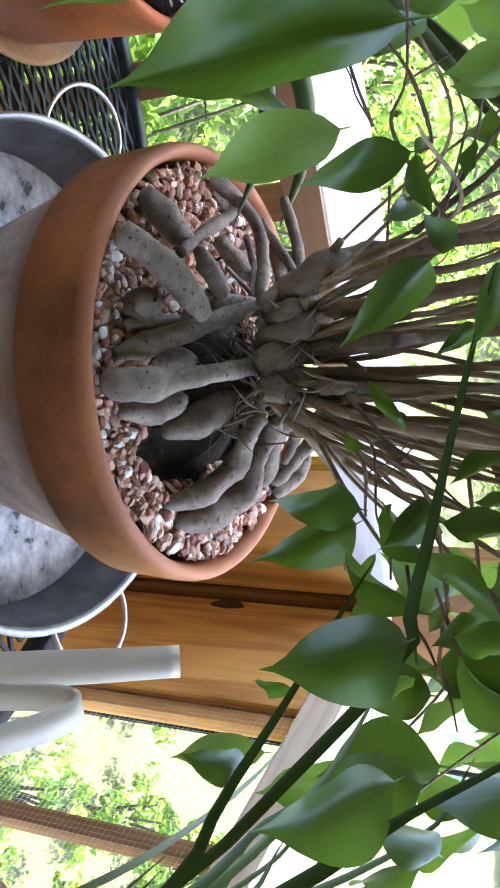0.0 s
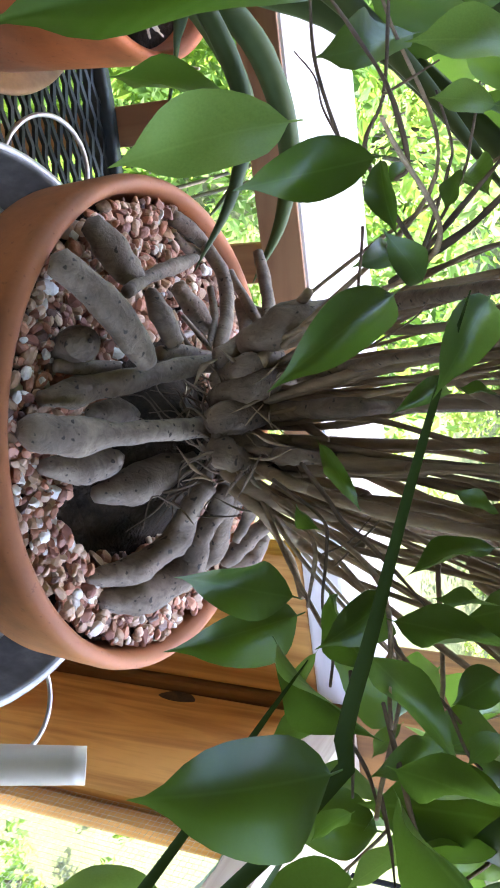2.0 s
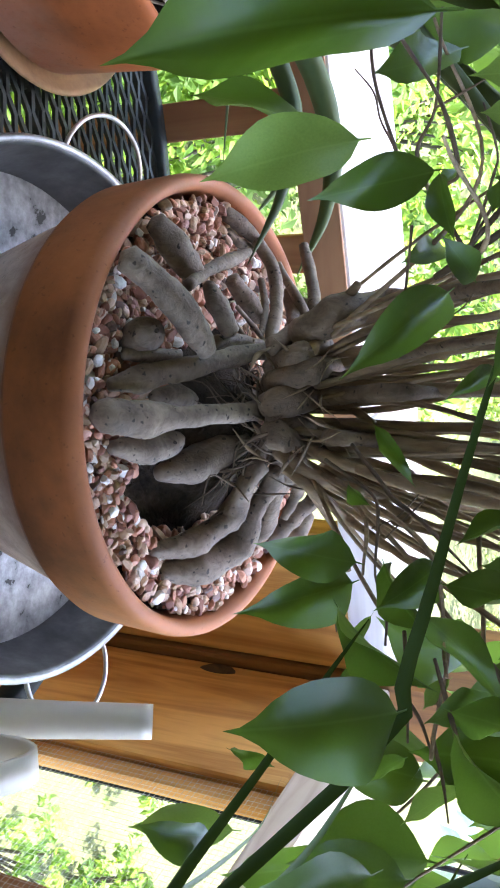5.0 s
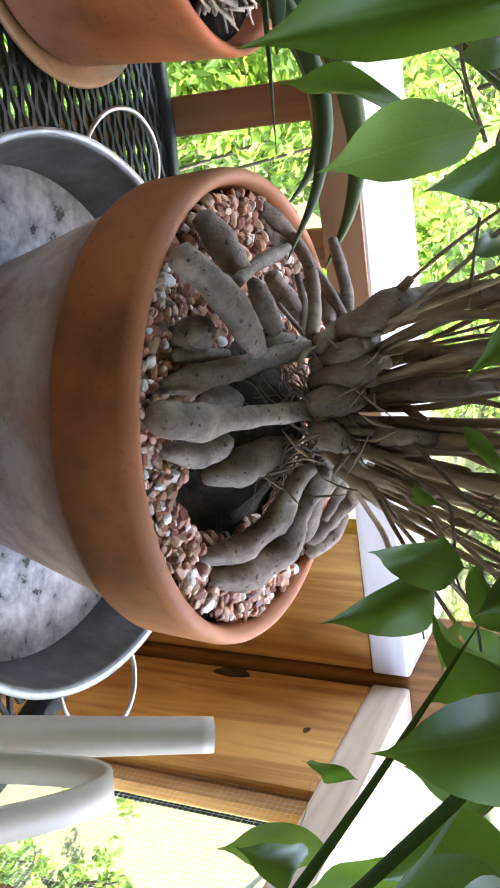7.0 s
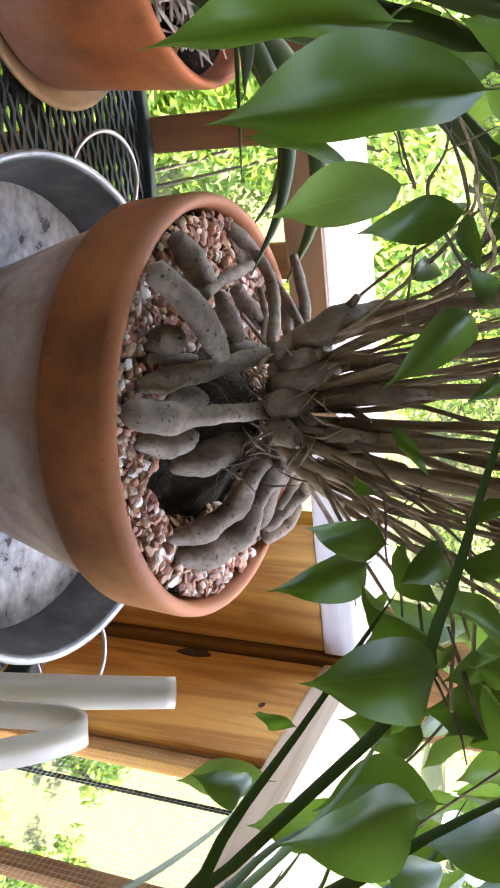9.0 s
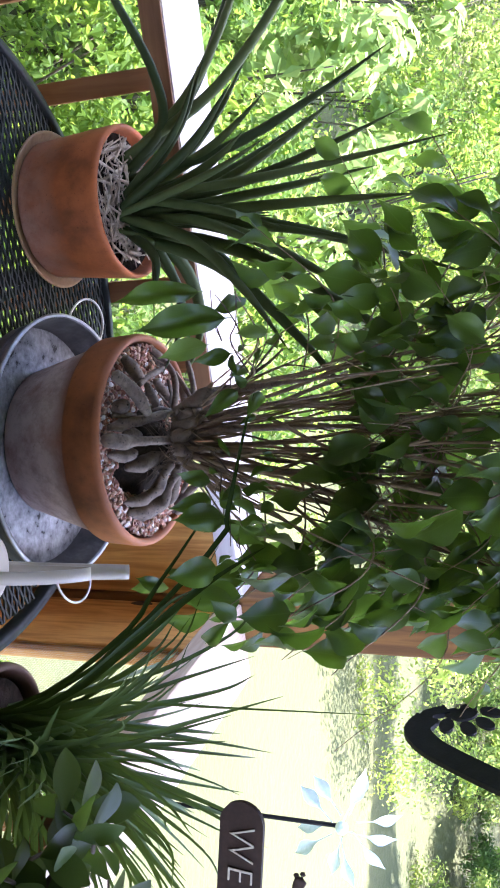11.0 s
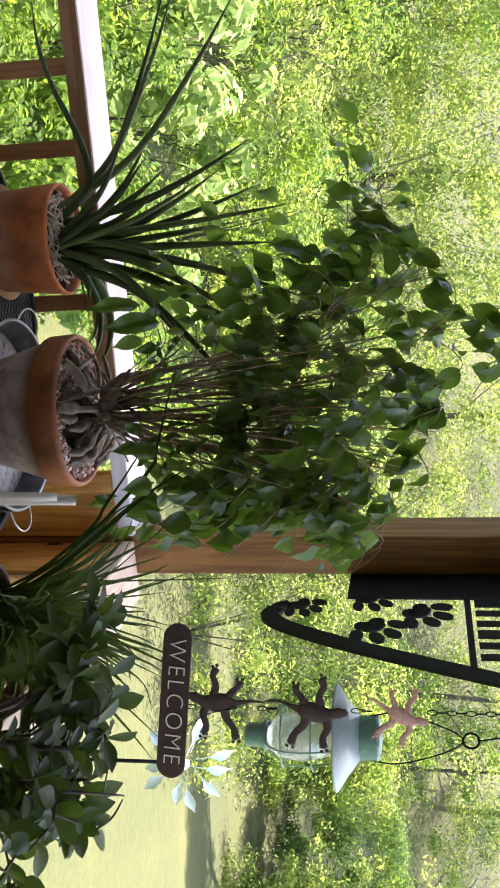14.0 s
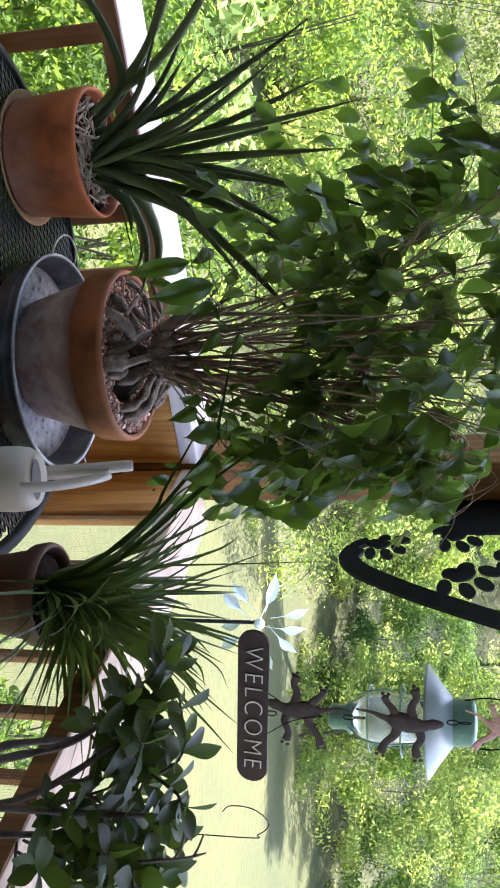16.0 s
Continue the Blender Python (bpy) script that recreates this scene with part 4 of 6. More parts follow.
for i in range(54):
    a = rf.uniform(0, 6.28)
    r0, r1 = rf.uniform(0.03, 0.07), rf.uniform(0.0, 0.02)
    c = Vector((0.100, 0.580, 0))
    p0 = c + Vector((r0 * math.cos(a), r0 * math.sin(a), rf.uniform(0.92, 0.945)))
    p1 = c + Vector((r1 * math.cos(a + 0.8), r1 * math.sin(a + 0.8), rf.uniform(0.95, 0.985)))
    mids = [p0.lerp(p1, q) + Vector((rf.uniform(-0.010, 0.010), rf.uniform(-0.010, 0.010), rf.uniform(-0.010, 0.006))) for q in (0.25, 0.5, 0.75)]
    fig_tube("rootlet", [p0, *mids, p1], [0.0003, 0.0006, rf.uniform(0.0005, 0.0014)], 5, 18, 0.5, TWIG if i % 3 else BARK)
for i in range(46):
    c = Vector((rf.uniform(0.055, 0.150), rf.uniform(0.548, 0.566), rf.uniform(0.948, 1.015)))
    d = Vector((rf.uniform(-0.6, 0.6), rf.uniform(-0.5, 0.2), rf.uniform(-1, 1))).normalized() * rf.uniform(0.006, 0.016)
    mid = c + Vector((rf.uniform(-0.003, 0.003), rf.uniform(-0.005, 0.0), rf.uniform(-0.003, 0.003)))
    fig_tube("rootlet", [c - d, mid, c + d], [0.0003, rf.uniform(0.0005, 0.0012), 0.0003], 5, 9, 0.8, (STEM_BARK, TWIG, BARK)[i % 3])
OUTLINE = [(-0.60, 1.38), (-0.41, 1.44), (-0.26, 1.59), (-0.09, 1.64), (-0.05, 1.70), (0.08, 1.69), (0.16, 1.58), (0.23, 1.55), (0.32, 1.45), (0.45, 1.42)]


def crown_top(x):
    """How high the crown reaches over x."""
    return float(np.interp(x, [q[0] for q in OUTLINE], [q[1] for q in OUTLINE]))


STEMS = []
rr = random.Random(11)
for i in range(396):
    rr.random()
for i in range(48):
    q = (i + 0.5) / 48
    bx = 0.060 + 0.072 * q + rr.uniform(-0.008, 0.008)
    by = 0.580 + rr.uniform(-0.020, 0.024)
    lean = (q - 0.45) * 0.66 + rr.uniform(-0.10, 0.10)
    back = rr.uniform(-0.20, 0.16)
    bow = [rr.uniform(-0.018, 0.018) for _ in range(4)]
    top = rr.uniform(1.42, 1.72)
    pts = [(0.094 + (bx - 0.094) * 0.5, 0.592, 0.955), (bx + lean * 0.05 + bow[0] * 0.3, by + back * 0.04, 1.035), (bx + lean * 0.12 + bow[1] * 0.7, by + back * 0.12 + bow[0] * 0.5, 1.11), (bx + lean * 0.24 + bow[2], by + back * 0.25 + bow[1], 1.22),
           (bx + lean * 0.42 + bow[3], by + back * 0.42, 1.38), (bx + lean * 0.62, by + back * 0.6, top)]
    pts[-1] = (*pts[-1][:2], min(top, crown_top(pts[-1][0]) - 0.02))
    r = rr.choice((0.0012, 0.0016, 0.0020, 0.0026, 0.0034))
    if i % 2:
        pts = [STEMS[-1][2], *pts[3:]]
        fig_tube("stem", pts, [r * 0.8, r * 0.75, r * 0.6, 0.0009], 7, 20, 0.3, STEM_BARK)
    else:
        fig_tube("stem", pts, [r * 0.6, r * 1.15, r * 0.9, r * 0.75, r * 0.6, 0.0009], 7, 30, 0.3, STEM_BARK)
    STEMS.append(pts)
FIG_WIDTHS = [0.006, 0.010, 0.132, 0.210, 0.250, 0.268, 0.272, 0.267, 0.248, 0.212, 0.152, 0.072, 0.022, 0.001]
LEAF = leaf_data("leaf", FICUS_LEAF, FIG_WIDTHS, 0.22, 0.24, 0.08, 0.3, 0.06)
LEAVES = [LEAF, leaf_data("leaf", FICUS_LEAF, FIG_WIDTHS, 0.42, 0.42, 0.14, -0.7, -0.12), leaf_data("leaf", FICUS_LEAF, FIG_WIDTHS, 0.30, -0.10, 0.16, 0.9, 0.14),
          leaf_data("leaf", FICUS_LEAF, FIG_WIDTHS, 0.55, 0.30, 0.10, 0.2, -0.06)]
FACE = Vector((0.05, -0.9, 0.32))
MIDW = 0.25 * 2


LEAF_PALE_LIT = LEAF.copy()
LEAF_PALE_LIT.materials[0] = FICUS_PALE_LIT


def fig_leaf(base, tip, width, roll=0.0, facing=None, data=None):
    """One leaf of the fig, set from its stalk to its tip."""
    base, tip = Vector(base) - FIG0, Vector(tip) - FIG0
    ob = new("leaf", data or LEAVES[len(fig.children) % 4])
    ob.matrix_basis = leaf_pose(base, tip, width / (MIDW * (tip - base).length), facing or FACE, roll)
    ob.parent = fig
    return ob
fig_leaf((-0.036, 0.315, 1.118), (-0.016, 0.269, 1.026), 0.024)
fig_leaf((-0.069, 0.470, 1.107), (-0.042, 0.424, 1.079), 0.020)
fig_leaf((0.060, 0.385, 1.133), (0.099, 0.346, 1.106), 0.017)
fig_leaf((0.058, 0.388, 1.140), (0.047, 0.359, 1.135), 0.011)
fig_leaf((0.066, 0.368, 1.167), (0.101, 0.341, 1.159), 0.014)
fig_leaf((0.165, 0.396, 1.100), (0.158, 0.354, 1.073), 0.018)
fig_leaf((0.179, 0.474, 1.068), (0.195, 0.421, 1.030), 0.023)
fig_leaf((0.206, 0.347, 1.137), (0.212, 0.302, 1.094), 0.029, 0.15, Vector((0.1, -0.95, -0.35)), LEAVES[1])
fig_leaf((0.167, 0.460, 1.110), (0.186, 0.422, 1.095), 0.018)
fig_leaf((0.106, 0.442, 1.082), (0.134, 0.426, 1.109), 0.007)
fig_leaf((-0.038, 0.563, 1.101), (-0.017, 0.536, 1.123), 0.020)
fig_leaf((0.003, 0.552, 1.076), (0.021, 0.508, 1.066), 0.014)
fig_leaf((0.085, 0.424, 1.139), (0.101, 0.392, 1.129), 0.008)
fig_leaf((0.268, 0.468, 1.006), (0.269, 0.458, 1.038), 0.008)
# leaves that hang low before the trunk
fig_leaf((-0.001, 0.300, 1.157), (0.018, 0.260, 1.062), 0.032)
fig_leaf((0.006, 0.360, 1.086), (-0.015, 0.360, 1.028), 0.013, 0.50)
fig_leaf((0.016, 0.345, 1.113), (0.036, 0.315, 1.064), 0.023, data=LEAF_PALE_LIT)
fig_leaf((0.024, 0.360, 1.135), (0.036, 0.345, 1.090), 0.017, -0.35)
fig_leaf((0.023, 0.362, 1.132), (0.050, 0.360, 1.140), 0.009, 0.50)
fig_leaf((0.012, 0.330, 1.187), (0.014, 0.310, 1.156), 0.015, 0.30, data=LEAF_PALE_LIT)
fig_leaf((-0.012, 0.420, 1.154), (-0.014, 0.410, 1.131), 0.012, 0.20, data=LEAF_PALE_LIT)
fig_leaf((0.001, 0.440, 1.136), (0.018, 0.440, 1.130), 0.008, 0.60)
fig_leaf((0.258, 0.345, 1.133), (0.272, 0.305, 1.088), 0.030)
fig_leaf((0.287, 0.420, 1.042), (0.290, 0.400, 0.996), 0.017, 0.50, data=LEAF_PALE_LIT)
fig_leaf((0.167, 0.460, 1.084), (0.197, 0.440, 1.117), 0.017, 0.55)
fig_leaf((0.171, 0.420, 1.122), (0.174, 0.410, 1.176), 0.013, -0.65)
fig_leaf((0.184, 0.430, 1.074), (0.212, 0.410, 1.128), 0.016, 0.65)
fig_leaf((0.182, 0.410, 1.118), (0.212, 0.390, 1.161), 0.015, -0.75)
fig_leaf((0.144, 0.460, 1.154), (0.159, 0.450, 1.118), 0.012, 0.85)
fig_leaf((0.165, 0.450, 1.158), (0.164, 0.440, 1.133), 0.006, 1.15)
fig_leaf((0.186, 0.430, 1.163), (0.198, 0.420, 1.148), 0.014, 0.35)
fig_leaf((0.211, 0.430, 1.100), (0.222, 0.420, 1.079), 0.011, 0.65)
fig_leaf((0.190, 0.450, 1.085), (0.215, 0.450, 1.076), 0.008, 0.75, data=LEAF_PALE_LIT)
fig_leaf((0.209, 0.370, 1.142), (0.211, 0.360, 1.188), 0.013, -0.85)
fig_leaf((0.212, 0.360, 1.148), (0.235, 0.340, 1.186), 0.016, 0.55)
fig_leaf((0.251, 0.430, 1.137), (0.269, 0.420, 1.113), 0.010, 0.95, data=LEAF_PALE_LIT)
fig_leaf((0.213, 0.450, 1.122), (0.229, 0.450, 1.110), 0.007, 0.65, data=LEAF_PALE_LIT)
fig_leaf((0.132, 0.470, 1.151), (0.123, 0.460, 1.133), 0.007, 0.55)
fig_leaf((0.133, 0.520, 1.040), (0.145, 0.510, 1.058), 0.009, 0.65)
fig_leaf((0.209, 0.440, 1.162), (0.220, 0.430, 1.152), 0.010, 0.55)
fig_leaf((0.247, 0.440, 1.108), (0.259, 0.430, 1.094), 0.009, 0.85)
fig_leaf((0.081, 0.500, 1.141), (0.078, 0.500, 1.122), 0.006, 0.85)
fig_leaf((-0.005, 0.450, 1.116), (0.007, 0.440, 1.106), 0.008, 0.75)
fig_leaf((0.321, 0.42, 1.126), (0.296, 0.39, 1.103), 0.020)
fig_leaf((0.283, 0.4, 1.039), (0.275, 0.37, 1.019), 0.016)
fig_leaf((0.215, 0.44, 1.147), (0.225, 0.41, 1.123), 0.013, 0.5)
fig_leaf((0.35, 0.44, 1.078), (0.318, 0.41, 1.123), 0.019)

# drooping shoots and the crown
CROWN = []          # (base, tip) of every further leaf


def shoot(points, radius, leaves, rg, first=0.15, down=0.9, size=(0.048, 0.078)):
    """A thin twig with alternate hanging leaves."""
    if points[-1][2] > crown_top(points[-1][0]) + 0.03:
        return
    path = smooth_path(points, 24)
    bm = bm_()
    tube(bm, [Vector(p) - FIG0 for p in points], [radius, radius * 0.8, radius * 0.4], 5, 14)
    part("twig", bm, STEM_BARK, fig)
    for i in range(leaves):
        s = first + (1 - first) * (i + rg.random() * 0.5) / leaves
        k = min(int(s * 23), 22)
        p = path[k].lerp(path[k + 1], s * 23 - k)
        d = (path[k + 1] - path[k]).normalized()
        side = d.cross(Vector((0, 0, 1)))
        if side.length < 0.2:
            side = Vector((1, 0, 0))
        side.normalize()
        w = (side * (1 if rg.random() < 0.5 else -1) * rg.uniform(0.1, 0.8) + d * rg.uniform(0.1, 0.6) + Vector((rg.uniform(-0.35, 0.35), rg.uniform(-0.45, 0.25), -down * rg.uniform(0.5, 1.2)))).normalized()
        if p.z < crown_top(p.x) + 0.03:
            CROWN.append((p, p + w * rg.uniform(*size)))


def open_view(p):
    """Space kept free of leaves so the camera sees the trunk and pot."""
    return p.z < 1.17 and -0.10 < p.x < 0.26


rg = random.Random(5)
for n, stem in enumerate(STEMS):
    path = smooth_path(stem, 30)
    for k in range(3 + n % 2):
        s = rg.uniform(0.32, 1.0)
        p = path[min(29, int(s * 29))]
        a = rg.uniform(0, 2 * math.pi)
        reach = rg.uniform(0.08, 0.24)
        out = Vector((math.cos(a) * 1.1, math.sin(a) * 0.85, 0)) * reach
        tip = p + out + Vector((0, 0, rg.uniform(-0.10, 0.10)))
        mid = p + out * 0.5 + Vector((0, 0, rg.uniform(0.03, 0.09)))
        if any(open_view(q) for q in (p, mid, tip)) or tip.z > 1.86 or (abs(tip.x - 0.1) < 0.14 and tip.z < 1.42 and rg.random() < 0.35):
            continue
        shoot([p, mid, tip], 0.0011, rg.randint(6, 9), rg)
# longer side branches that carry the outline
for base, mid, tip, num in (
        ((0.00, 0.60, 1.28), (-0.18, 0.60, 1.42), (-0.42, 0.55, 1.44), 14), ((-0.02, 0.60, 1.36), (-0.16, 0.58, 1.55), (-0.30, 0.54, 1.56), 12),
        ((0.00, 0.60, 1.20), (-0.15, 0.62, 1.24), (-0.30, 0.58, 1.18), 12), ((-0.01, 0.60, 1.24), (-0.20, 0.66, 1.34), (-0.36, 0.64, 1.28), 12),
        ((0.14, 0.57, 1.25), (0.27, 0.52, 1.32), (0.38, 0.48, 1.22), 13), ((0.15, 0.57, 1.30), (0.30, 0.56, 1.42), (0.42, 0.52, 1.36), 13),
        ((0.15, 0.57, 1.2), (0.26, 0.55, 1.22), (0.34, 0.50, 1.12), 11), ((0.14, 0.57, 1.36), (0.28, 0.60, 1.50), (0.36, 0.60, 1.46), 11),
        ((0.16, 0.58, 1.4), (0.27, 0.50, 1.55), (0.33, 0.45, 1.50), 11), ((0.05, 0.58, 1.45), (-0.04, 0.46, 1.62), (-0.12, 0.40, 1.60), 12),
        ((0.08, 0.58, 1.45), (0.12, 0.44, 1.60), (0.16, 0.36, 1.55), 12), ((0.0, 0.60, 1.3), (-0.08, 0.48, 1.42), (-0.14, 0.40, 1.36), 12),
        ((0.10, 0.57, 1.3), (0.16, 0.47, 1.42), (0.2, 0.40, 1.35), 12), ((0.06, 0.58, 1.5), (0.06, 0.58, 1.70), (0.02, 0.52, 1.80), 12),
        ((0.14, 0.57, 1.15), (0.24, 0.50, 1.17), (0.31, 0.44, 1.10), 9), ((0.15, 0.57, 1.2), (0.28, 0.48, 1.25), (0.36, 0.42, 1.18), 10), ((0.15, 0.56, 1.1), (0.25, 0.53, 1.11), (0.33, 0.50, 1.05), 9),
        ((0.15, 0.57, 1.22), (0.25, 0.46, 1.27), (0.31, 0.40, 1.20), 9), ((-0.02, 0.60, 1.36), (-0.24, 0.58, 1.50), (-0.46, 0.55, 1.45), 8), ((-0.02, 0.60, 1.40), (-0.22, 0.57, 1.60), (-0.40, 0.55, 1.56), 6),
        ((0.0, 0.60, 1.5), (-0.12, 0.56, 1.70), (-0.24, 0.55, 1.67), 6), ((0.04, 0.58, 1.55), (-0.02, 0.55, 1.76), (-0.10, 0.55, 1.70), 10), ((0.10, 0.58, 1.5), (0.20, 0.55, 1.72), (0.29, 0.55, 1.65), 10),
        ((0.02, 0.60, 1.17), (-0.08, 0.56, 1.19), (-0.17, 0.50, 1.10), 9), ((0.01, 0.59, 1.14), (-0.09, 0.62, 1.13), (-0.19, 0.60, 1.05), 8)):
    shoot([base, mid, tip], 0.0015, num, rg, 0.25)
for k in range(15):
    z = rg.uniform(1.12, 1.50)
    base = Vector((0.15, 0.57, z))
    tip = Vector((rg.uniform(0.24, 0.35), rg.uniform(0.46, 0.66), z + rg.uniform(-0.08, 0.02)))
    shoot([base, base.lerp(tip, 0.5) + Vector((0, 0, 0.06)), tip], 0.0011, rg.randint(8, 11), rg, 0.35, 1.0, (0.032, 0.055))
for k in range(5):
    z = rg.uniform(1.45, 1.72)
    base = Vector((rg.uniform(-0.02, 0.14), 0.58, z))
    tip = base + Vector((rg.uniform(-0.36, 0.16), rg.uniform(-0.16, 0.12), rg.uniform(-0.04, 0.08)))
    shoot([base, base.lerp(tip, 0.5) + Vector((0, 0, 0.05)), tip], 0.0011, rg.randint(7, 10), rg, 0.25)
for k in range(12):
    base = Vector((rg.uniform(0.04, 0.15), rg.uniform(0.55, 0.60), rg.uniform(1.20, 1.30)))
    tip = Vector((rg.uniform(-0.14, 0.26), rg.uniform(0.44, 0.70), base.z + rg.uniform(-0.02, 0.08)))
    shoot([base, base.lerp(tip, 0.5) + Vector((0, 0, 0.05)), tip], 0.0011, rg.randint(6, 8), rg, 0.3, 0.5)
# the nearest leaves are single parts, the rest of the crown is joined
# Leaves thinned by region to suit the camera's view of the crown
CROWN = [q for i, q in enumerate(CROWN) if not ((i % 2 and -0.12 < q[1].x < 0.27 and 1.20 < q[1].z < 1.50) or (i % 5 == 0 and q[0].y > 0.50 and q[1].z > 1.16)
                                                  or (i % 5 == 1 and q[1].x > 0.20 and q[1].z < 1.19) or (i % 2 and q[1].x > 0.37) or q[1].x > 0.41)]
near = sorted(CROWN, key=lambda q: q[0].y)[:230]
far = sorted(CROWN, key=lambda q: q[0].y)[230:]
for b, t in near:
    f = Vector((rg.uniform(-1, 1), rg.uniform(-0.8, 0.6), rg.uniform(0.0, 0.9)))
    fig_leaf(b, t, (t - b).length * rg.uniform(0.44, 0.56), rg.uniform(-0.9, 0.9), f)
vs, fs = [], []
for n, (b, t) in enumerate(far):
    tmpl = [v.co for v in LEAVES[n % 4].vertices]
    tf = [list(p.vertices) for p in LEAVES[n % 4].polygons]
    f = Vector((rg.uniform(-1, 1), rg.uniform(-0.8, 0.6), rg.uniform(0.0, 0.9)))
    m = leaf_pose(b - FIG0, t - FIG0, rg.uniform(0.84, 1.08), f, rg.uniform(-0.9, 0.9))
    k = len(vs)
    vs.extend([m @ v for v in tmpl])
    fs.extend([[i + k for i in q] for q in tf])
me = bpy.data.meshes.new("far_leaves")
me.from_pydata(vs, [], fs)
me.shade_smooth()
me.materials.append(FICUS_CROWN)
far_leaves = new("far_leaves", me)
far_leaves.parent = fig
tagged(far_leaves, "dense hanging leaves at the back of the crown", kind="stuff")

# more thin stems in the fan over the trunk
rv = random.Random(31)
for i in range(15):
    q = (i + 0.5) / 15
    bx, by = 0.050 + 0.092 * q + rv.uniform(-0.006, 0.006), 0.585 + rv.uniform(-0.022, 0.022)
    lean, back = (q - 0.45) * 0.75 + rv.uniform(-0.14, 0.14), rv.uniform(-0.22, 0.12)
    bow = [rv.uniform(-0.012, 0.012) for _ in range(3)]
    g = rv.choice((0.0010, 0.0014, 0.0018, 0.0024))
    fig_tube("stem", [(bx, by, 0.985), (bx + lean * 0.05 + bow[0], by + back * 0.05, 1.05), (bx + lean * 0.13 + bow[1], by + back * 0.14, 1.13), (bx + lean * 0.25 + bow[2], by + back * 0.26, 1.22), (bx + lean * 0.36, by + back * 0.38, 1.32)],
             [g * 1.2, g, g * 0.85, g * 0.7, 0.0006], 7, 24, 0.35, STEM_BARK)
# low twigs that carry the large leaves before the trunk
for pts in (((0.045, 0.556, 1.01), (0.03, 0.46, 1.12), (0.02, 0.34, 1.14)), ((0.05, 0.556, 1.01), (-0.02, 0.52, 1.10), (-0.07, 0.44, 1.10)),
            ((0.13, 0.555, 1.01), (0.15, 0.52, 1.05), (0.175, 0.46, 1.075)), ((0.13, 0.555, 1.01), (0.16, 0.47, 1.10), (0.20, 0.38, 1.14)),
            ((0.132, 0.552, 1.02), (0.19, 0.50, 1.10), (0.235, 0.40, 1.13)), ((0.04, 0.556, 1.0), (-0.01, 0.58, 1.05), (-0.07, 0.60, 1.13)),
            ((0.03, 0.57, 1.05), (0.0, 0.56, 1.12), (0.02, 0.50, 1.2)), ((0.13, 0.56, 1.0), (0.17, 0.57, 1.03), (0.23, 0.60, 1.09)), ((0.125, 0.57, 0.99), (0.17, 0.60, 1.02), (0.24, 0.66, 1.07)),
            ((0.13, 0.56, 1.0), (0.18, 0.54, 1.04), (0.26, 0.52, 1.11))):
    fig_tube("twig", pts, [0.0015, 0.0012, 0.0008], 6, 18, 0.3, STEM_BARK)

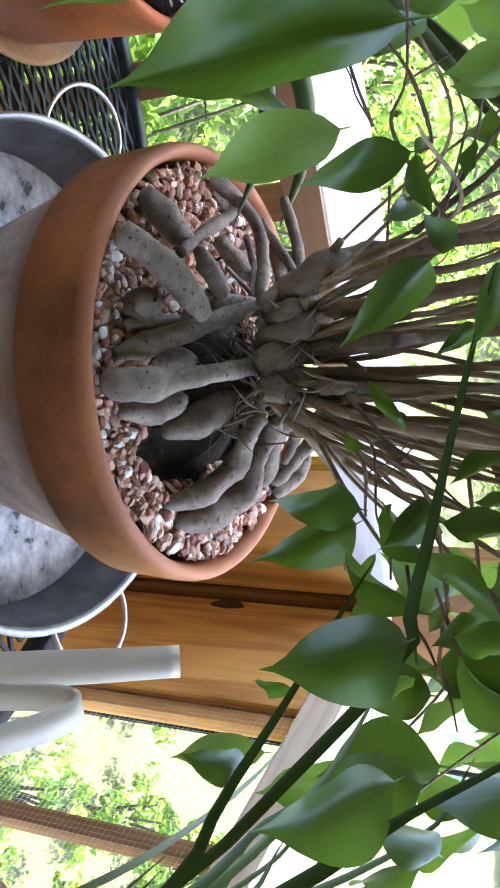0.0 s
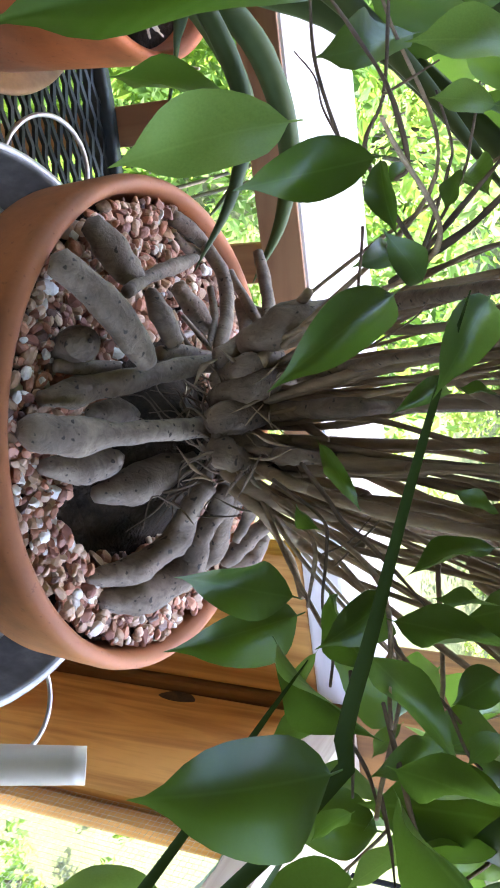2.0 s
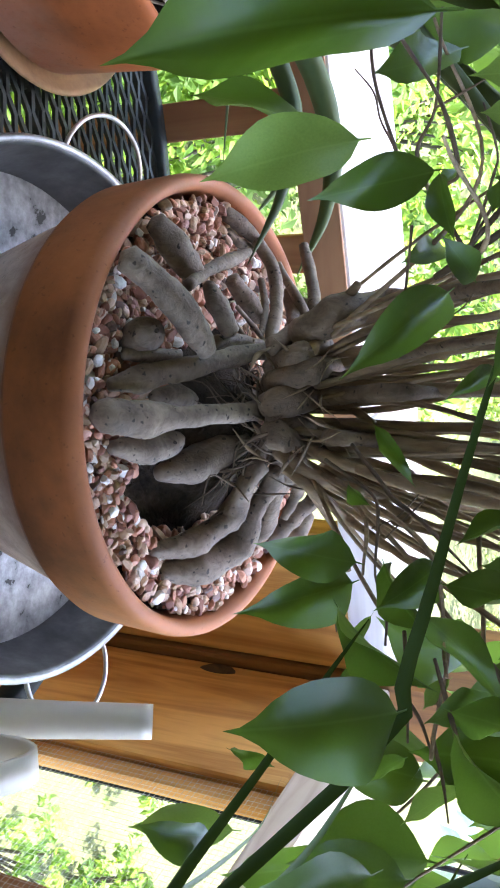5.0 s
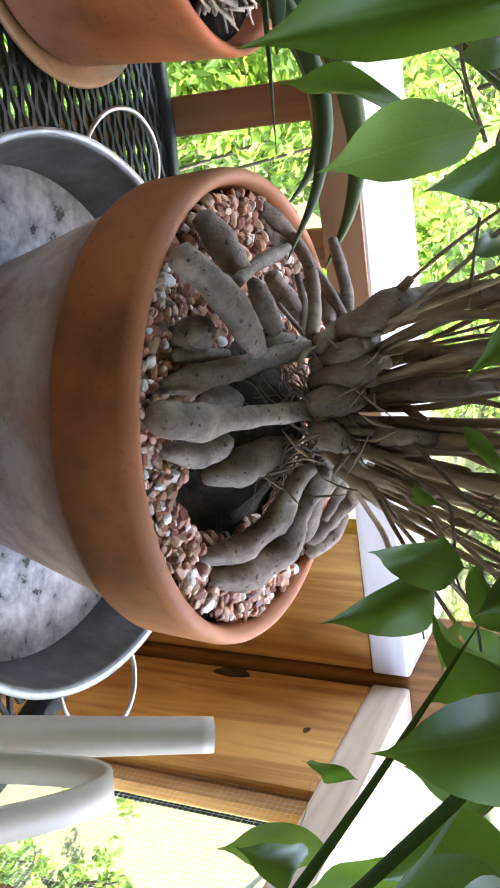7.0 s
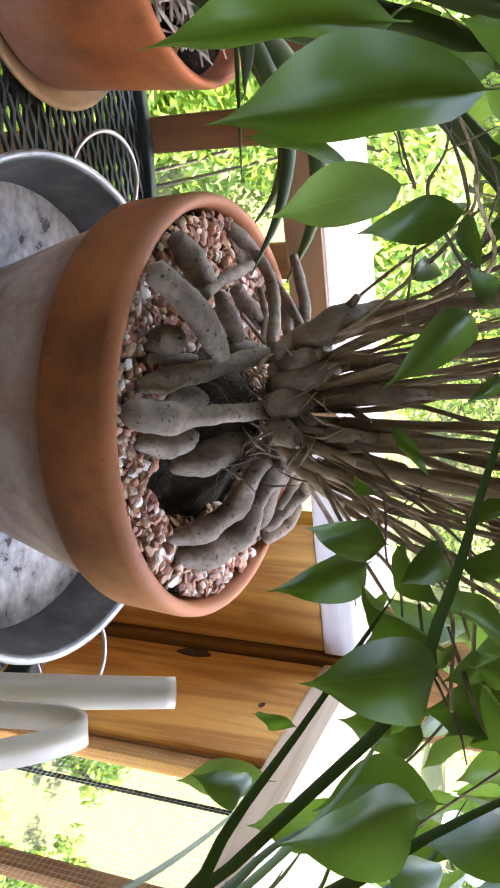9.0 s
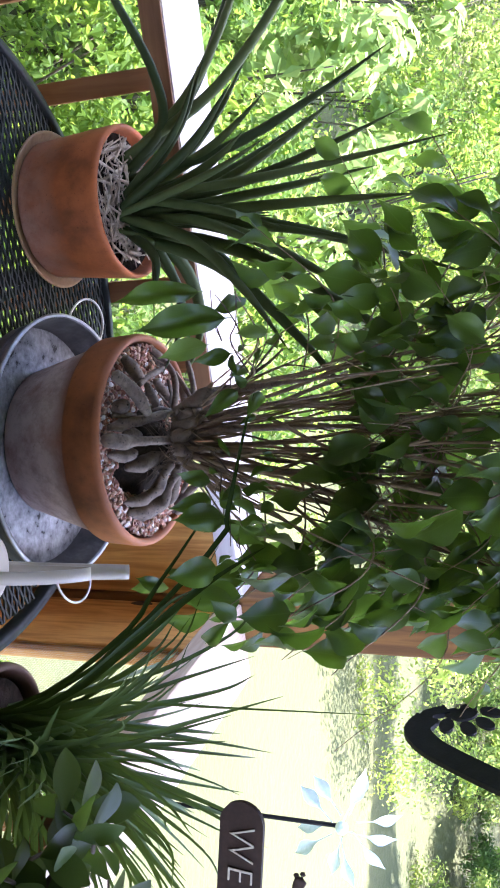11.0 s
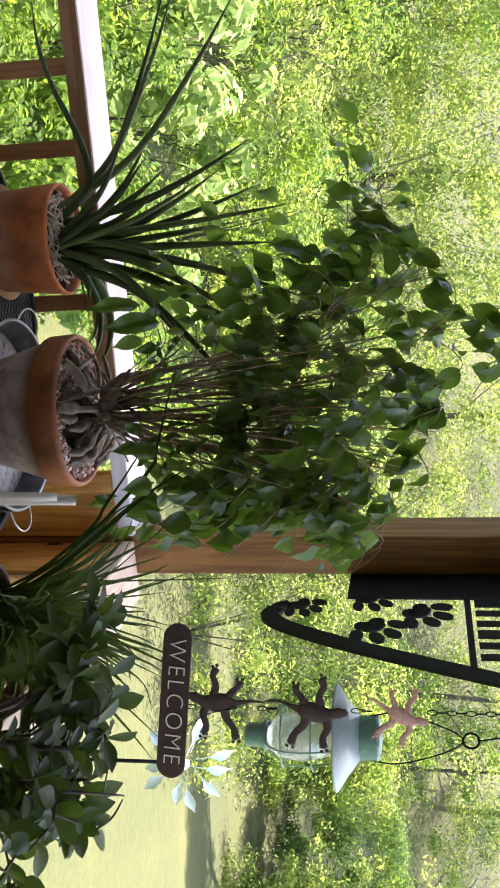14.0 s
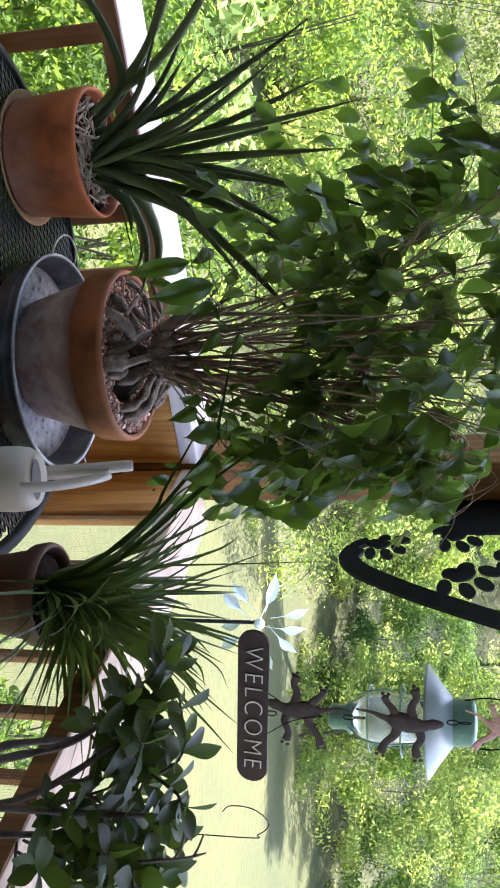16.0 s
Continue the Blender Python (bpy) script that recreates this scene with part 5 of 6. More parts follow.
for pts, r in (([(-0.005, 0.420, 1.094), (-0.034, 0.410, 1.086), (-0.062, 0.400, 1.086)], 0.0012),
               ([(0.004, 0.440, 1.110), (0.001, 0.430, 1.118), (-0.024, 0.420, 1.112), (-0.044, 0.410, 1.100), (-0.056, 0.400, 1.092)], 0.0013),
               ([(0.029, 0.470, 1.113), (-0.011, 0.453, 1.092), (-0.030, 0.437, 1.104), (-0.064, 0.420, 1.110)], 0.0014),
               ([(-0.026, 0.430, 1.106), (-0.029, 0.425, 1.119), (-0.032, 0.420, 1.131)], 0.0008),
               ([(-0.009, 0.420, 1.092), (-0.019, 0.417, 1.087), (-0.029, 0.413, 1.085), (-0.039, 0.410, 1.077)], 0.0007),
               ([(0.035, 0.480, 1.103), (0.024, 0.472, 1.112), (-0.006, 0.465, 1.123), (-0.015, 0.458, 1.126), (-0.034, 0.450, 1.121)], 0.0012),
               ([(0.026, 0.500, 1.098), (-0.009, 0.490, 1.121), (-0.026, 0.480, 1.128), (-0.044, 0.470, 1.133)], 0.001),
               ([(0.022, 0.540, 1.075), (0.011, 0.533, 1.095), (-0.000, 0.527, 1.116), (-0.014, 0.520, 1.135)], 0.003),
               ([(0.017, 0.530, 1.088), (-0.004, 0.525, 1.108), (-0.032, 0.520, 1.134)], 0.002),
               ([(0.004, 0.500, 1.074), (0.017, 0.510, 1.070), (0.044, 0.520, 1.065)], 0.0012),
               ([(0.056, 0.520, 1.074), (0.045, 0.510, 1.098), (0.039, 0.500, 1.107)], 0.0008),
               ([(0.113, 0.530, 1.037), (0.131, 0.516, 1.059), (0.140, 0.502, 1.072), (0.149, 0.488, 1.091), (0.165, 0.474, 1.115), (0.175, 0.460, 1.131)], 0.0016),
               ([(0.122, 0.530, 1.022), (0.139, 0.512, 1.057), (0.153, 0.494, 1.068), (0.176, 0.476, 1.075), (0.190, 0.458, 1.088), (0.202, 0.440, 1.095)], 0.0012),
               ([(0.156, 0.510, 1.059), (0.149, 0.505, 1.074), (0.137, 0.500, 1.086)], 0.0007),
               ([(0.160, 0.500, 1.070), (0.143, 0.500, 1.086), (0.138, 0.500, 1.090)], 0.0006),
               ([(0.195, 0.440, 1.103), (0.214, 0.430, 1.109), (0.236, 0.420, 1.114)], 0.001),
               ([(0.203, 0.430, 1.120), (0.223, 0.420, 1.131), (0.240, 0.410, 1.141), (0.251, 0.400, 1.153)], 0.0014),
               ([(0.232, 0.420, 1.124), (0.245, 0.410, 1.132), (0.257, 0.400, 1.138)], 0.001),
               ([(0.217, 0.440, 1.101), (0.228, 0.430, 1.115), (0.238, 0.420, 1.124)], 0.0011),
               ([(0.205, 0.450, 1.139), (0.219, 0.445, 1.148), (0.223, 0.440, 1.155)], 0.0009),
               ([(0.185, 0.470, 1.108), (0.200, 0.463, 1.125), (0.205, 0.457, 1.135), (0.210, 0.450, 1.144)], 0.0013),
               ([(0.173, 0.470, 1.046), (0.182, 0.460, 1.060), (0.201, 0.450, 1.068)], 0.0008)):
    fig_tube("twig", pts, [0.8 * r, 0.7 * r, 0.45 * r], 6, 6 * len(pts), 0.4, TWIG)

# ---- second pot with cylindrical leaves ----
P2 = Vector((-0.255, 0.584, 0.879))
pot2 = thing("plant_pot", P2, "orange terracotta pot with a pale band, standing in a tan saucer", "plant pot")
part("body", lathe(bm_(), [(0.0, -0.1335), (0.0955, -0.1335), (0.0985, -0.130), (0.1055, -0.050), (0.1064, -0.042), (0.1090, -0.008), (0.1085, -0.003), (0.1060, 0.0), (0.1020, -0.002), (0.1000, -0.009), (0.0970, -0.04), (0.0, -0.04)], 96), CLAY_SECOND, pot2)
part("soil", lathe(bm_(), [(0.0, -0.018), (0.0985, -0.022), (0.0968, -0.038), (0.0, -0.038)], 48), SOIL, pot2, "dark potting soil")
bm = bm_()
rq = random.Random(8)
for i in range(420):
    a, r, w = rq.uniform(0, 6.3), 0.095 * math.sqrt(rq.random()), rq.uniform(0, 6.3)
    c = Vector((r * math.cos(a), r * math.sin(a), -0.018 + rq.uniform(0, 0.014)))
    d = Vector((math.cos(w), math.sin(w), rq.uniform(-0.3, 0.3))) * rq.uniform(0.012, 0.028)
    if (c + d).xy.length < 0.096 and (c - d).xy.length < 0.096:
        g = rq.choice((0.0012, 0.0018, 0.0026, 0.0042))
        tube(bm, [c - d, c + d], [g, g * 0.7], 5, 4, flat=0.4)
ob = part("mulch", bm, MULCH, pot2, "dry straw-coloured stalk mulch")
ob["kind"] = "stuff"
saucer = part("saucer", lathe(bm_(), [(0.0, 0.0), (0.098, 0.0), (0.101, 0.002), (0.1130, 0.008), (0.1145, 0.0105), (0.1130, 0.0125), (0.1090, 0.0105), (0.1005, 0.0055), (0.0, 0.0055)], 80), SAUCER, None)
saucer.matrix_basis = Matrix.Translation((P2.x, P2.y, TABLE.z + 0.0016))
tagged(saucer, "tan plastic saucer under the orange pot", "saucer")

sanse = thing("cylinder_snake_plant", P2 + Vector((0, 0, -0.02)), "snake plant with long stiff pointed dark green cylindrical leaves", "plant")
S0 = Vector(sanse.location)


def spear(points, w, seg=9):
    bm = bm_()
    w *= 1.28
    prof = [w * 0.75, w, w * 0.95, w * 0.75, w * 0.45, w * 0.04]
    tube(bm, [Vector(p) - S0 for p in points], prof, seg, 26, 0.08)
    return part("leaf", bm, SANSE, sanse)


C2 = Vector((-0.246, 0.588, 0.872))
for tip, w in (((-0.446, 0.60, 1.249), 0.0062), ((-0.78, 0.60, 1.225), 0.0064), ((-0.82, 0.60, 1.075), 0.0056), ((-0.349, 0.60, 1.264), 0.0058), ((-0.307, 0.60, 1.333), 0.0054), ((-0.18, 0.62, 1.20), 0.0062), ((-0.23, 0.60, 1.30), 0.0066), ((-0.80, 0.58, 1.10), 0.0056),
               ((0.02, 0.64, 1.34), 0.0080), ((-0.13, 0.66, 1.36), 0.0066), ((-0.387, 0.60, 1.187), 0.0060), ((-0.30, 0.66, 1.22), 0.006), ((-0.08, 0.60, 1.24), 0.0072), ((0.06, 0.62, 1.22), 0.0074),
               ((-0.40, 0.68, 1.12), 0.0056), ((-0.02, 0.56, 1.13), 0.0070), ((-0.14, 0.53, 1.12), 0.006), ((-0.06, 0.70, 1.10), 0.006), ((-0.30, 0.50, 1.08), 0.0062)):
    tip = Vector(tip)
    d = tip - C2
    base = C2 + Vector((d.x * 0.10, d.y * 0.14, 0.0)) + Vector((rq.uniform(-0.02, 0.02), rq.uniform(-0.02, 0.02), -0.01))
    bend = Vector((-d.x * 0.10, -d.y * 0.10, 0.03))
    spear([base, base.lerp(tip, 0.33) + bend, base.lerp(tip, 0.68) + bend * 0.7, tip], w)
for k in range(13):
    a = rq.uniform(-2.6, 2.6)
    el = rq.uniform(0.5, 1.25)
    ln = rq.uniform(0.16, 0.30)
    base = C2 + Vector((rq.uniform(-0.03, 0.03), rq.uniform(-0.03, 0.03), -0.01))
    tip = base + Vector((math.sin(a) * math.cos(el), 0.5 * math.cos(a) * math.cos(el), math.sin(el))) * ln
    spear([base, base.lerp(tip, 0.5) + Vector((0, 0, 0.025)), tip], rq.uniform(0.0045, 0.0065))
spear([(-0.233, 0.573, 0.855), (-0.20, 0.605, 0.900), (-0.13, 0.640, 0.930), (-0.06, 0.615, 0.942), (0.000, 0.580, 0.938)], 0.0060)
spear([(-0.228, 0.593, 0.855), (-0.19, 0.66, 0.915), (-0.13, 0.705, 0.932), (-0.07, 0.71, 0.930), (-0.02, 0.70, 0.915)], 0.0078)
spear([(-0.218, 0.573, 0.855), (-0.19, 0.622, 0.897), (-0.14, 0.665, 0.918), (-0.09, 0.67, 0.915), (-0.05, 0.645, 0.905)], 0.0060)
spear([(-0.288, 0.578, 0.855), (-0.355, 0.57, 0.925), (-0.433, 0.54, 0.919), (-0.518, 0.48, 0.883), (-0.581, 0.42, 0.873), (-0.637, 0.37, 0.879)], 0.0056)
spear([(-0.208, 0.553, 0.855), (-0.19, 0.565, 0.915), (-0.176, 0.592, 0.908), (-0.033, 0.486, 0.971)], 0.0030, 6)

# ---- third pot with strap leaves ----
P3 = Vector((0.468, 0.400, 0.838))


def plant_stand(x, y, top, r, label):
    """A round wooden stool on three splayed legs."""
    s = thing("plant_stand", (x, y, 0), label, "plant stand")
    part("top", lathe(bm_(), [(0.0, top - 0.02), (r - 0.003, top - 0.02), (r, top - 0.017), (r, top - 0.003), (r - 0.003, top), (0.0, top)], 40), WOOD_Z, s)
    for k in range(3):
        a = radians(120 * k + 20)
        bm = bm_()
        tube(bm, [(r * 0.7 * math.cos(a), r * 0.7 * math.sin(a), top - 0.02), (r * math.cos(a), r * math.sin(a), 0.004)], 0.013, 10)
        part("leg", bm, WOOD_Z, s)
    return s


plant_stand(P3.x, P3.y, P3.z - 0.150, 0.085, "plain round wooden plant stand beside the table")
pot3 = thing("plant_pot", P3, "small dark brown clay pot beside the table", "plant pot")
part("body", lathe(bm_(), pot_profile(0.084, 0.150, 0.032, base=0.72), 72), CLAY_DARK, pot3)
part("soil", lathe(bm_(), [(0.0, -0.012), (0.064, -0.015), (0.063, -0.058), (0.0, -0.058)], 40), SOIL, pot3, "dark soil")
tuft = thing("strap_leaf_plant", P3 + Vector((0, 0, -0.014)), "bushy plant with many narrow arching striped green leaves", "plant")
T0 = Vector(tuft.location)


def blade(points, w, fold=0.35, name="leaf", mat=None):
    """A narrow folded strap leaf along a curve."""
    n = 16
    path = smooth_path([Vector(p) - T0 for p in points], n)
    bm = bm_()
    rows = []
    for i, c in enumerate(path):
        s = i / (n - 1)
        d = (path[min(i + 1, n - 1)] - path[max(i - 1, 0)]).normalized()
        side_v = d.cross(Vector((0.2, -0.9, 0.5)))
        if side_v.length < 0.1:
            side_v = d.cross(Vector((1, 0, 0)))
        side_v.normalize()
        up = side_v.cross(d)
        ww = w * (0.75 + 0.25 * math.sin(math.pi * min(1, s * 1.5))) * (1 - s ** 3) + 0.0002
        rows.append([bm.verts.new(c + side_v * ww * x + up * abs(x) * ww * fold) for x in (-1, 0, 1)])
    for a, b in zip(rows, rows[1:]):
        for k in range(2):
            bm.faces.new((a[k], a[k + 1], b[k + 1], b[k]))
    return part(name, bm, mat or GRASS_BLADE, tuft)


rb = random.Random(21)
for i in range(290):
    a = rb.uniform(0, 2 * math.pi)
    el = rb.uniform(0.05, 1.35)
    ln = rb.uniform(0.16, 0.40)
    c = T0 + Vector((rb.uniform(-0.03, 0.03), rb.uniform(-0.03, 0.03), -0.002))
    h = Vector((math.cos(a), math.sin(a), 0))
    sag = rb.uniform(0.0, 0.14)
    p1 = c + h * ln * 0.35 * math.cos(el) + Vector((0, 0, ln * 0.42 * math.sin(el) + 0.015))
    p2 = c + h * ln * 0.75 * math.cos(el) + Vector((0, 0, ln * 0.74 * math.sin(el)))
    p3 = c + h * ln * 1.05 * math.cos(el) + Vector((0, 0, ln * (0.95 * math.sin(el)) - sag * ln))
    if p3.x < 0.38 and el < 1.0:
        continue
    blade([c, p1, p2, p3], rb.uniform(0.0019, 0.0042))
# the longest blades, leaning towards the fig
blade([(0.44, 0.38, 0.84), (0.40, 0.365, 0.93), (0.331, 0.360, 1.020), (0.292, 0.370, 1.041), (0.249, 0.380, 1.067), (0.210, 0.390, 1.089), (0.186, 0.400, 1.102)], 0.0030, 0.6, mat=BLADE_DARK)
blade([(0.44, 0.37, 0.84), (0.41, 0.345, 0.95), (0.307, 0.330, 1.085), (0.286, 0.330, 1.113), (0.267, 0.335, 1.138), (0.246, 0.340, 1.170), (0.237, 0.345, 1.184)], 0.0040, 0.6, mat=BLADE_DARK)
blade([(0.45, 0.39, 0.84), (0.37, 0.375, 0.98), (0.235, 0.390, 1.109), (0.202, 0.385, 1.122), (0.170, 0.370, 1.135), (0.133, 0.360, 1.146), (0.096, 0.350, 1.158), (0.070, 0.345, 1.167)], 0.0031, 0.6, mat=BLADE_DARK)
blade([(0.45, 0.38, 0.84), (0.415, 0.37, 0.93), (0.334, 0.370, 1.028), (0.300, 0.380, 1.061), (0.280, 0.390, 1.099)], 0.0034)
blade([(0.44, 0.39, 0.84), (0.42, 0.40, 0.98), (0.415, 0.41, 1.14), (0.41, 0.42, 1.30)], 0.0020)
blade([(0.47, 0.38, 0.84), (0.53, 0.36, 1.00), (0.57, 0.35, 1.06), (0.62, 0.33, 1.10)], 0.0045)

# ---- watering can ----
CAN = Vector((0.272, 0.325, TABLE.z + 0.003))
can = thing("watering_can", CAN, "off-white plastic watering can with a strap handle and long spout", "watering can")
part("body", lathe(bm_(), [(0.0, 0.0), (0.044, 0.0), (0.048, 0.004), (0.050, 0.08), (0.048, 0.100), (0.043, 0.110), (0.036, 0.114), (0.0, 0.117)], 56), BONE_PLASTIC, can)
# Flat dark face on the closed top paints the shade inside a hole
bm = bm_()
ring = [bm.verts.new((0.031 * math.cos(2 * math.pi * i / 24), -0.008 + 0.015 * math.sin(2 * math.pi * i / 24), 0.1178)) for i in range(24)]
bm.faces.new(ring)
part("hole_patch", bm, CAN_HOLE_SHADE, can, "flat dark lens-shaped patch painted as the shaded filling hole", False)
bm = bm_()
tube(bm, [(0.004, 0.034, 0.015), (0.003, 0.062, 0.050), (0.002, 0.112, 0.109), (0.001, 0.145, 0.158), (0.000, 0.174, 0.201)], [0.016, 0.013, 0.0112, 0.0102, 0.0095], 20, 30, tip_out=-0.6)
part("spout", bm, BONE_PLASTIC, can)
bm = bm_()
arch = smooth_path([(0.000, 0.040, 0.098), (0.001, 0.062, 0.128), (0.001, 0.080, 0.166), (0.001, 0.083, 0.190), (0.002, 0.070, 0.203), (0.005, 0.038, 0.193), (0.008, 0.000, 0.165), (0.008, -0.034, 0.130), (0.006, -0.046, 0.085)], 48)
rows = []
for i, c in enumerate(arch):
    d = (arch[min(i + 1, 47)] - arch[max(i - 1, 0)]).normalized()
    x = Vector((0.95, 0.2, 0))
    x = (x - x.dot(d) * d).normalized()
    nrm = d.cross(x)
    rows.append([bm.verts.new(c + x * a + nrm * b) for a, b in ((-0.0075, -0.0016), (0.0075, -0.0016), (0.0075, 0.0016), (-0.0075, 0.0016))])
for a, b in zip(rows, rows[1:]):
    for k in range(4):
        bm.faces.new((a[k], a[(k + 1) % 4], b[(k + 1) % 4], b[k]))
bmesh.ops.recalc_face_normals(bm, faces=bm.faces)
part("handle", bm, BONE_PLASTIC, can, "flat arched strap handle")

# ---- jade plant by the side rail ----
J0 = Vector((0.60, -0.02, 0.0))
plant_stand(J0.x, J0.y, 0.58, 0.133, "plain round wooden plant stand beside the side railing")
JP = J0 + Vector((0, 0, 0.775))
jpot = thing("plant_pot", JP, "brown clay pot holding the thick-stemmed plant", "plant pot")
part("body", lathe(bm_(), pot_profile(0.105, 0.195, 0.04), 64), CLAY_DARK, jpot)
part("soil", lathe(bm_(), [(0.0, -0.012), (0.086, -0.015), (0.084, -0.058), (0.0, -0.058)], 40), SOIL, jpot, "dark soil")
jade = thing("jade_plant", JP + Vector((0, 0, -0.014)), "jade plant with thick grey stems and dark glossy oval leaves", "plant")
K0 = Vector(jade.location)
JLEAF = leaf_data("leaf", JADE_LEAF, [0.05, 0.09, 0.16, 0.23, 0.275, 0.29, 0.27, 0.22, 0.13, 0.02], 0.18, 0.12, 0.01)
rj = random.Random(31)


def jade_stem(points, r0, leafy, num):
    bm = bm_()
    points = [Vector((p[0] if p[0] > 0.62 or p[2] > 1.05 else 0.62 + (p[0] - 0.62) * 0.4, p[1], p[2])) for p in points]
    tube(bm, [p - K0 for p in points], [r0 * 0.6, r0 * 0.5, r0 * 0.3], 12, 26, 0.3)
    part("stem", bm, JADE_BARK, jade)
    path = smooth_path([Vector(p) for p in points], 30)
    for i in range(num):
        s = leafy + (1 - leafy) * (i / max(1, num - 1))
        p = path[min(29, int(s * 29))]
        d = (path[min(29, int(s * 29) + 1)] - path[max(0, int(s * 29) - 1)]).normalized()
        a = i * 1.7 + rj.uniform(-0.4, 0.4)
        x = d.orthogonal().normalized()
        y = d.cross(x)
        w = (x * math.cos(a) + y * math.sin(a) + d * rj.uniform(0.2, 0.8)).normalized()
        if (p.x > 0.63 and p.z > 1.125) or p.z < 0.985 and p.x < 0.70 or (p.z < 1.04 and p.x < 0.605):
            continue
        ob = new("leaf", JLEAF)
        ob.matrix_basis = leaf_pose(p - K0, p - K0 + w * rj.uniform(0.032, 0.052), 0.95, Vector((0, -0.3, 1)) + w * 0.2, rj.uniform(-0.3, 0.3))
        ob.parent = jade


jade_stem([(0.60, -0.02, 0.765), (0.585, 0.00, 0.85), (0.565, 0.06, 0.90), (0.55, 0.12, 0.98), (0.545, 0.16, 1.06)], 0.0120, 0.55, 22)
jade_stem([(0.60, -0.03, 0.765), (0.60, -0.03, 0.92), (0.62, -0.01, 1.06), (0.63, 0.02, 1.16)], 0.0090, 0.55, 24)
jade_stem([(0.62, -0.02, 0.765), (0.66, 0.00, 0.90), (0.68, 0.06, 1.02), (0.68, 0.10, 1.12)], 0.0084, 0.55, 24)
jade_stem([(0.60, 0.00, 0.765), (0.575, 0.06, 0.84), (0.575, 0.13, 0.90), (0.60, 0.18, 0.96)], 0.013, 0.5, 12)
jade_stem([(0.62, -0.02, 0.765), (0.62, 0.0, 0.95), (0.56, 0.04, 1.07), (0.49, 0.06, 1.13)], 0.009, 0.75, 9)
for k in range(124):
    a, e, ln = rj.uniform(0, 6.28), rj.uniform(-0.1, 0.8), rj.uniform(0.05, 0.11)
    c = Vector((rj.uniform(0.50, 0.74), rj.uniform(-0.02, 0.16), rj.uniform(0.94, 1.08)))
    if k < 50 or k % 3 == 0:
        continue
    if k > 108:
        c = Vector((rj.uniform(0.48, 0.60), rj.uniform(0.0, 0.12), rj.uniform(1.07, 1.13)))
    elif k > 91:
        c = Vector((rj.uniform(0.60, 0.76), rj.uniform(-0.02, 0.16), rj.uniform(1.0, 1.12)))
    elif k > 62:
        c = Vector((rj.uniform(0.66, 0.80), rj.uniform(-0.04, 0.12), rj.uniform(0.95, 1.12)))
    t = c + Vector((math.cos(a) * math.cos(e), math.sin(a) * math.cos(e), math.sin(e))) * ln
    jade_stem([c, c.lerp(t, 0.5) + Vector((0, 0, 0.012)), t], 0.0035, 0.2, 8)

# ---- bracket on the post ----
bracket = thing("iron_bracket", uv(0.7755, 0.742, 0), "black iron hanging bracket with cut-out paw shapes", "bracket", turn=PHI)


def iron(name, points, w, t=0.004, parent=None):
    """Flat bar along points given as (v, z), standing edge on."""
    path = smooth_path([(0, v - 0.742, z) for v, z in points], 40 if len(points) > 2 else 4)
    bm = bm_()
    rows = []
    for i, c in enumerate(path):
        d = (path[min(i + 1, len(path) - 1)] - path[max(i - 1, 0)]).normalized()
        n = Vector((1, 0, 0)).cross(d)
        rows.append([bm.verts.new(c + n * a + Vector((b, 0, 0))) for a, b in ((-w, -t), (w, -t), (w, t), (-w, t))])
    for a, b in zip(rows, rows[1:]):
        for k in range(4):
            bm.faces.new((a[k], a[(k + 1) % 4], b[(k + 1) % 4], b[k]))
    bm.faces.new(rows[0][::-1])
    bm.faces.new(rows[-1])
    bmesh.ops.recalc_face_normals(bm, faces=bm.faces)
    return part(name, bm, BLACK_IRON, parent or bracket, "", False)


def ellipse_plate(bm, c, a, b, ang, t=0.002):
    """A small flat oval in the bracket's plane."""
    lo, hi = [], []
    for i in range(18):
        s = 2 * math.pi * i / 18
        x, y = a * math.cos(s), b * math.sin(s)
        v, z = c[0] + x * math.cos(ang) - y * math.sin(ang), c[1] + x * math.sin(ang) + y * math.cos(ang)
        lo.append(bm.verts.new((-t, v - 0.742, z)))
        hi.append(bm.verts.new((t, v - 0.742, z)))
    bm.faces.new(lo[::-1])
    bm.faces.new(hi)
    for i in range(18):
        j = (i + 1) % 18
        bm.faces.new((lo[i], lo[j], hi[j], hi[i]))


def paw(v, z, ang, s=1.0):
    """A paw: the pad is the part, each toe a piece of it."""
    bm = bm_()
    ca, sa_ = math.cos(ang), math.sin(ang)

    def at(x, y):
        return (v + (x * ca - y * sa_) * s, z + (x * sa_ + y * ca) * s)
    ellipse_plate(bm, at(0, 0.002), 0.024 * s, 0.018 * s, ang)
    ellipse_plate(bm, at(-0.015, -0.010), 0.015 * s, 0.013 * s, ang)
    ellipse_plate(bm, at(0.015, -0.010), 0.015 * s, 0.013 * s, ang)
    bmesh.ops.recalc_face_normals(bm, faces=bm.faces)
    pad = part("paw", bm, BLACK_IRON, bracket, "flat cut-out paw", False)
    for x, y, a in ((-0.043, 0.018, 0.6), (-0.016, 0.043, 0.15), (0.016, 0.043, -0.15), (0.043, 0.018, -0.6)):
        bm = bm_()
        ellipse_plate(bm, at(x, y), 0.0125 * s, 0.0205 * s, ang + a)
        bmesh.ops.recalc_face_normals(bm, faces=bm.faces)
        part("toe", bm, BLACK_IRON, pad, "", False)


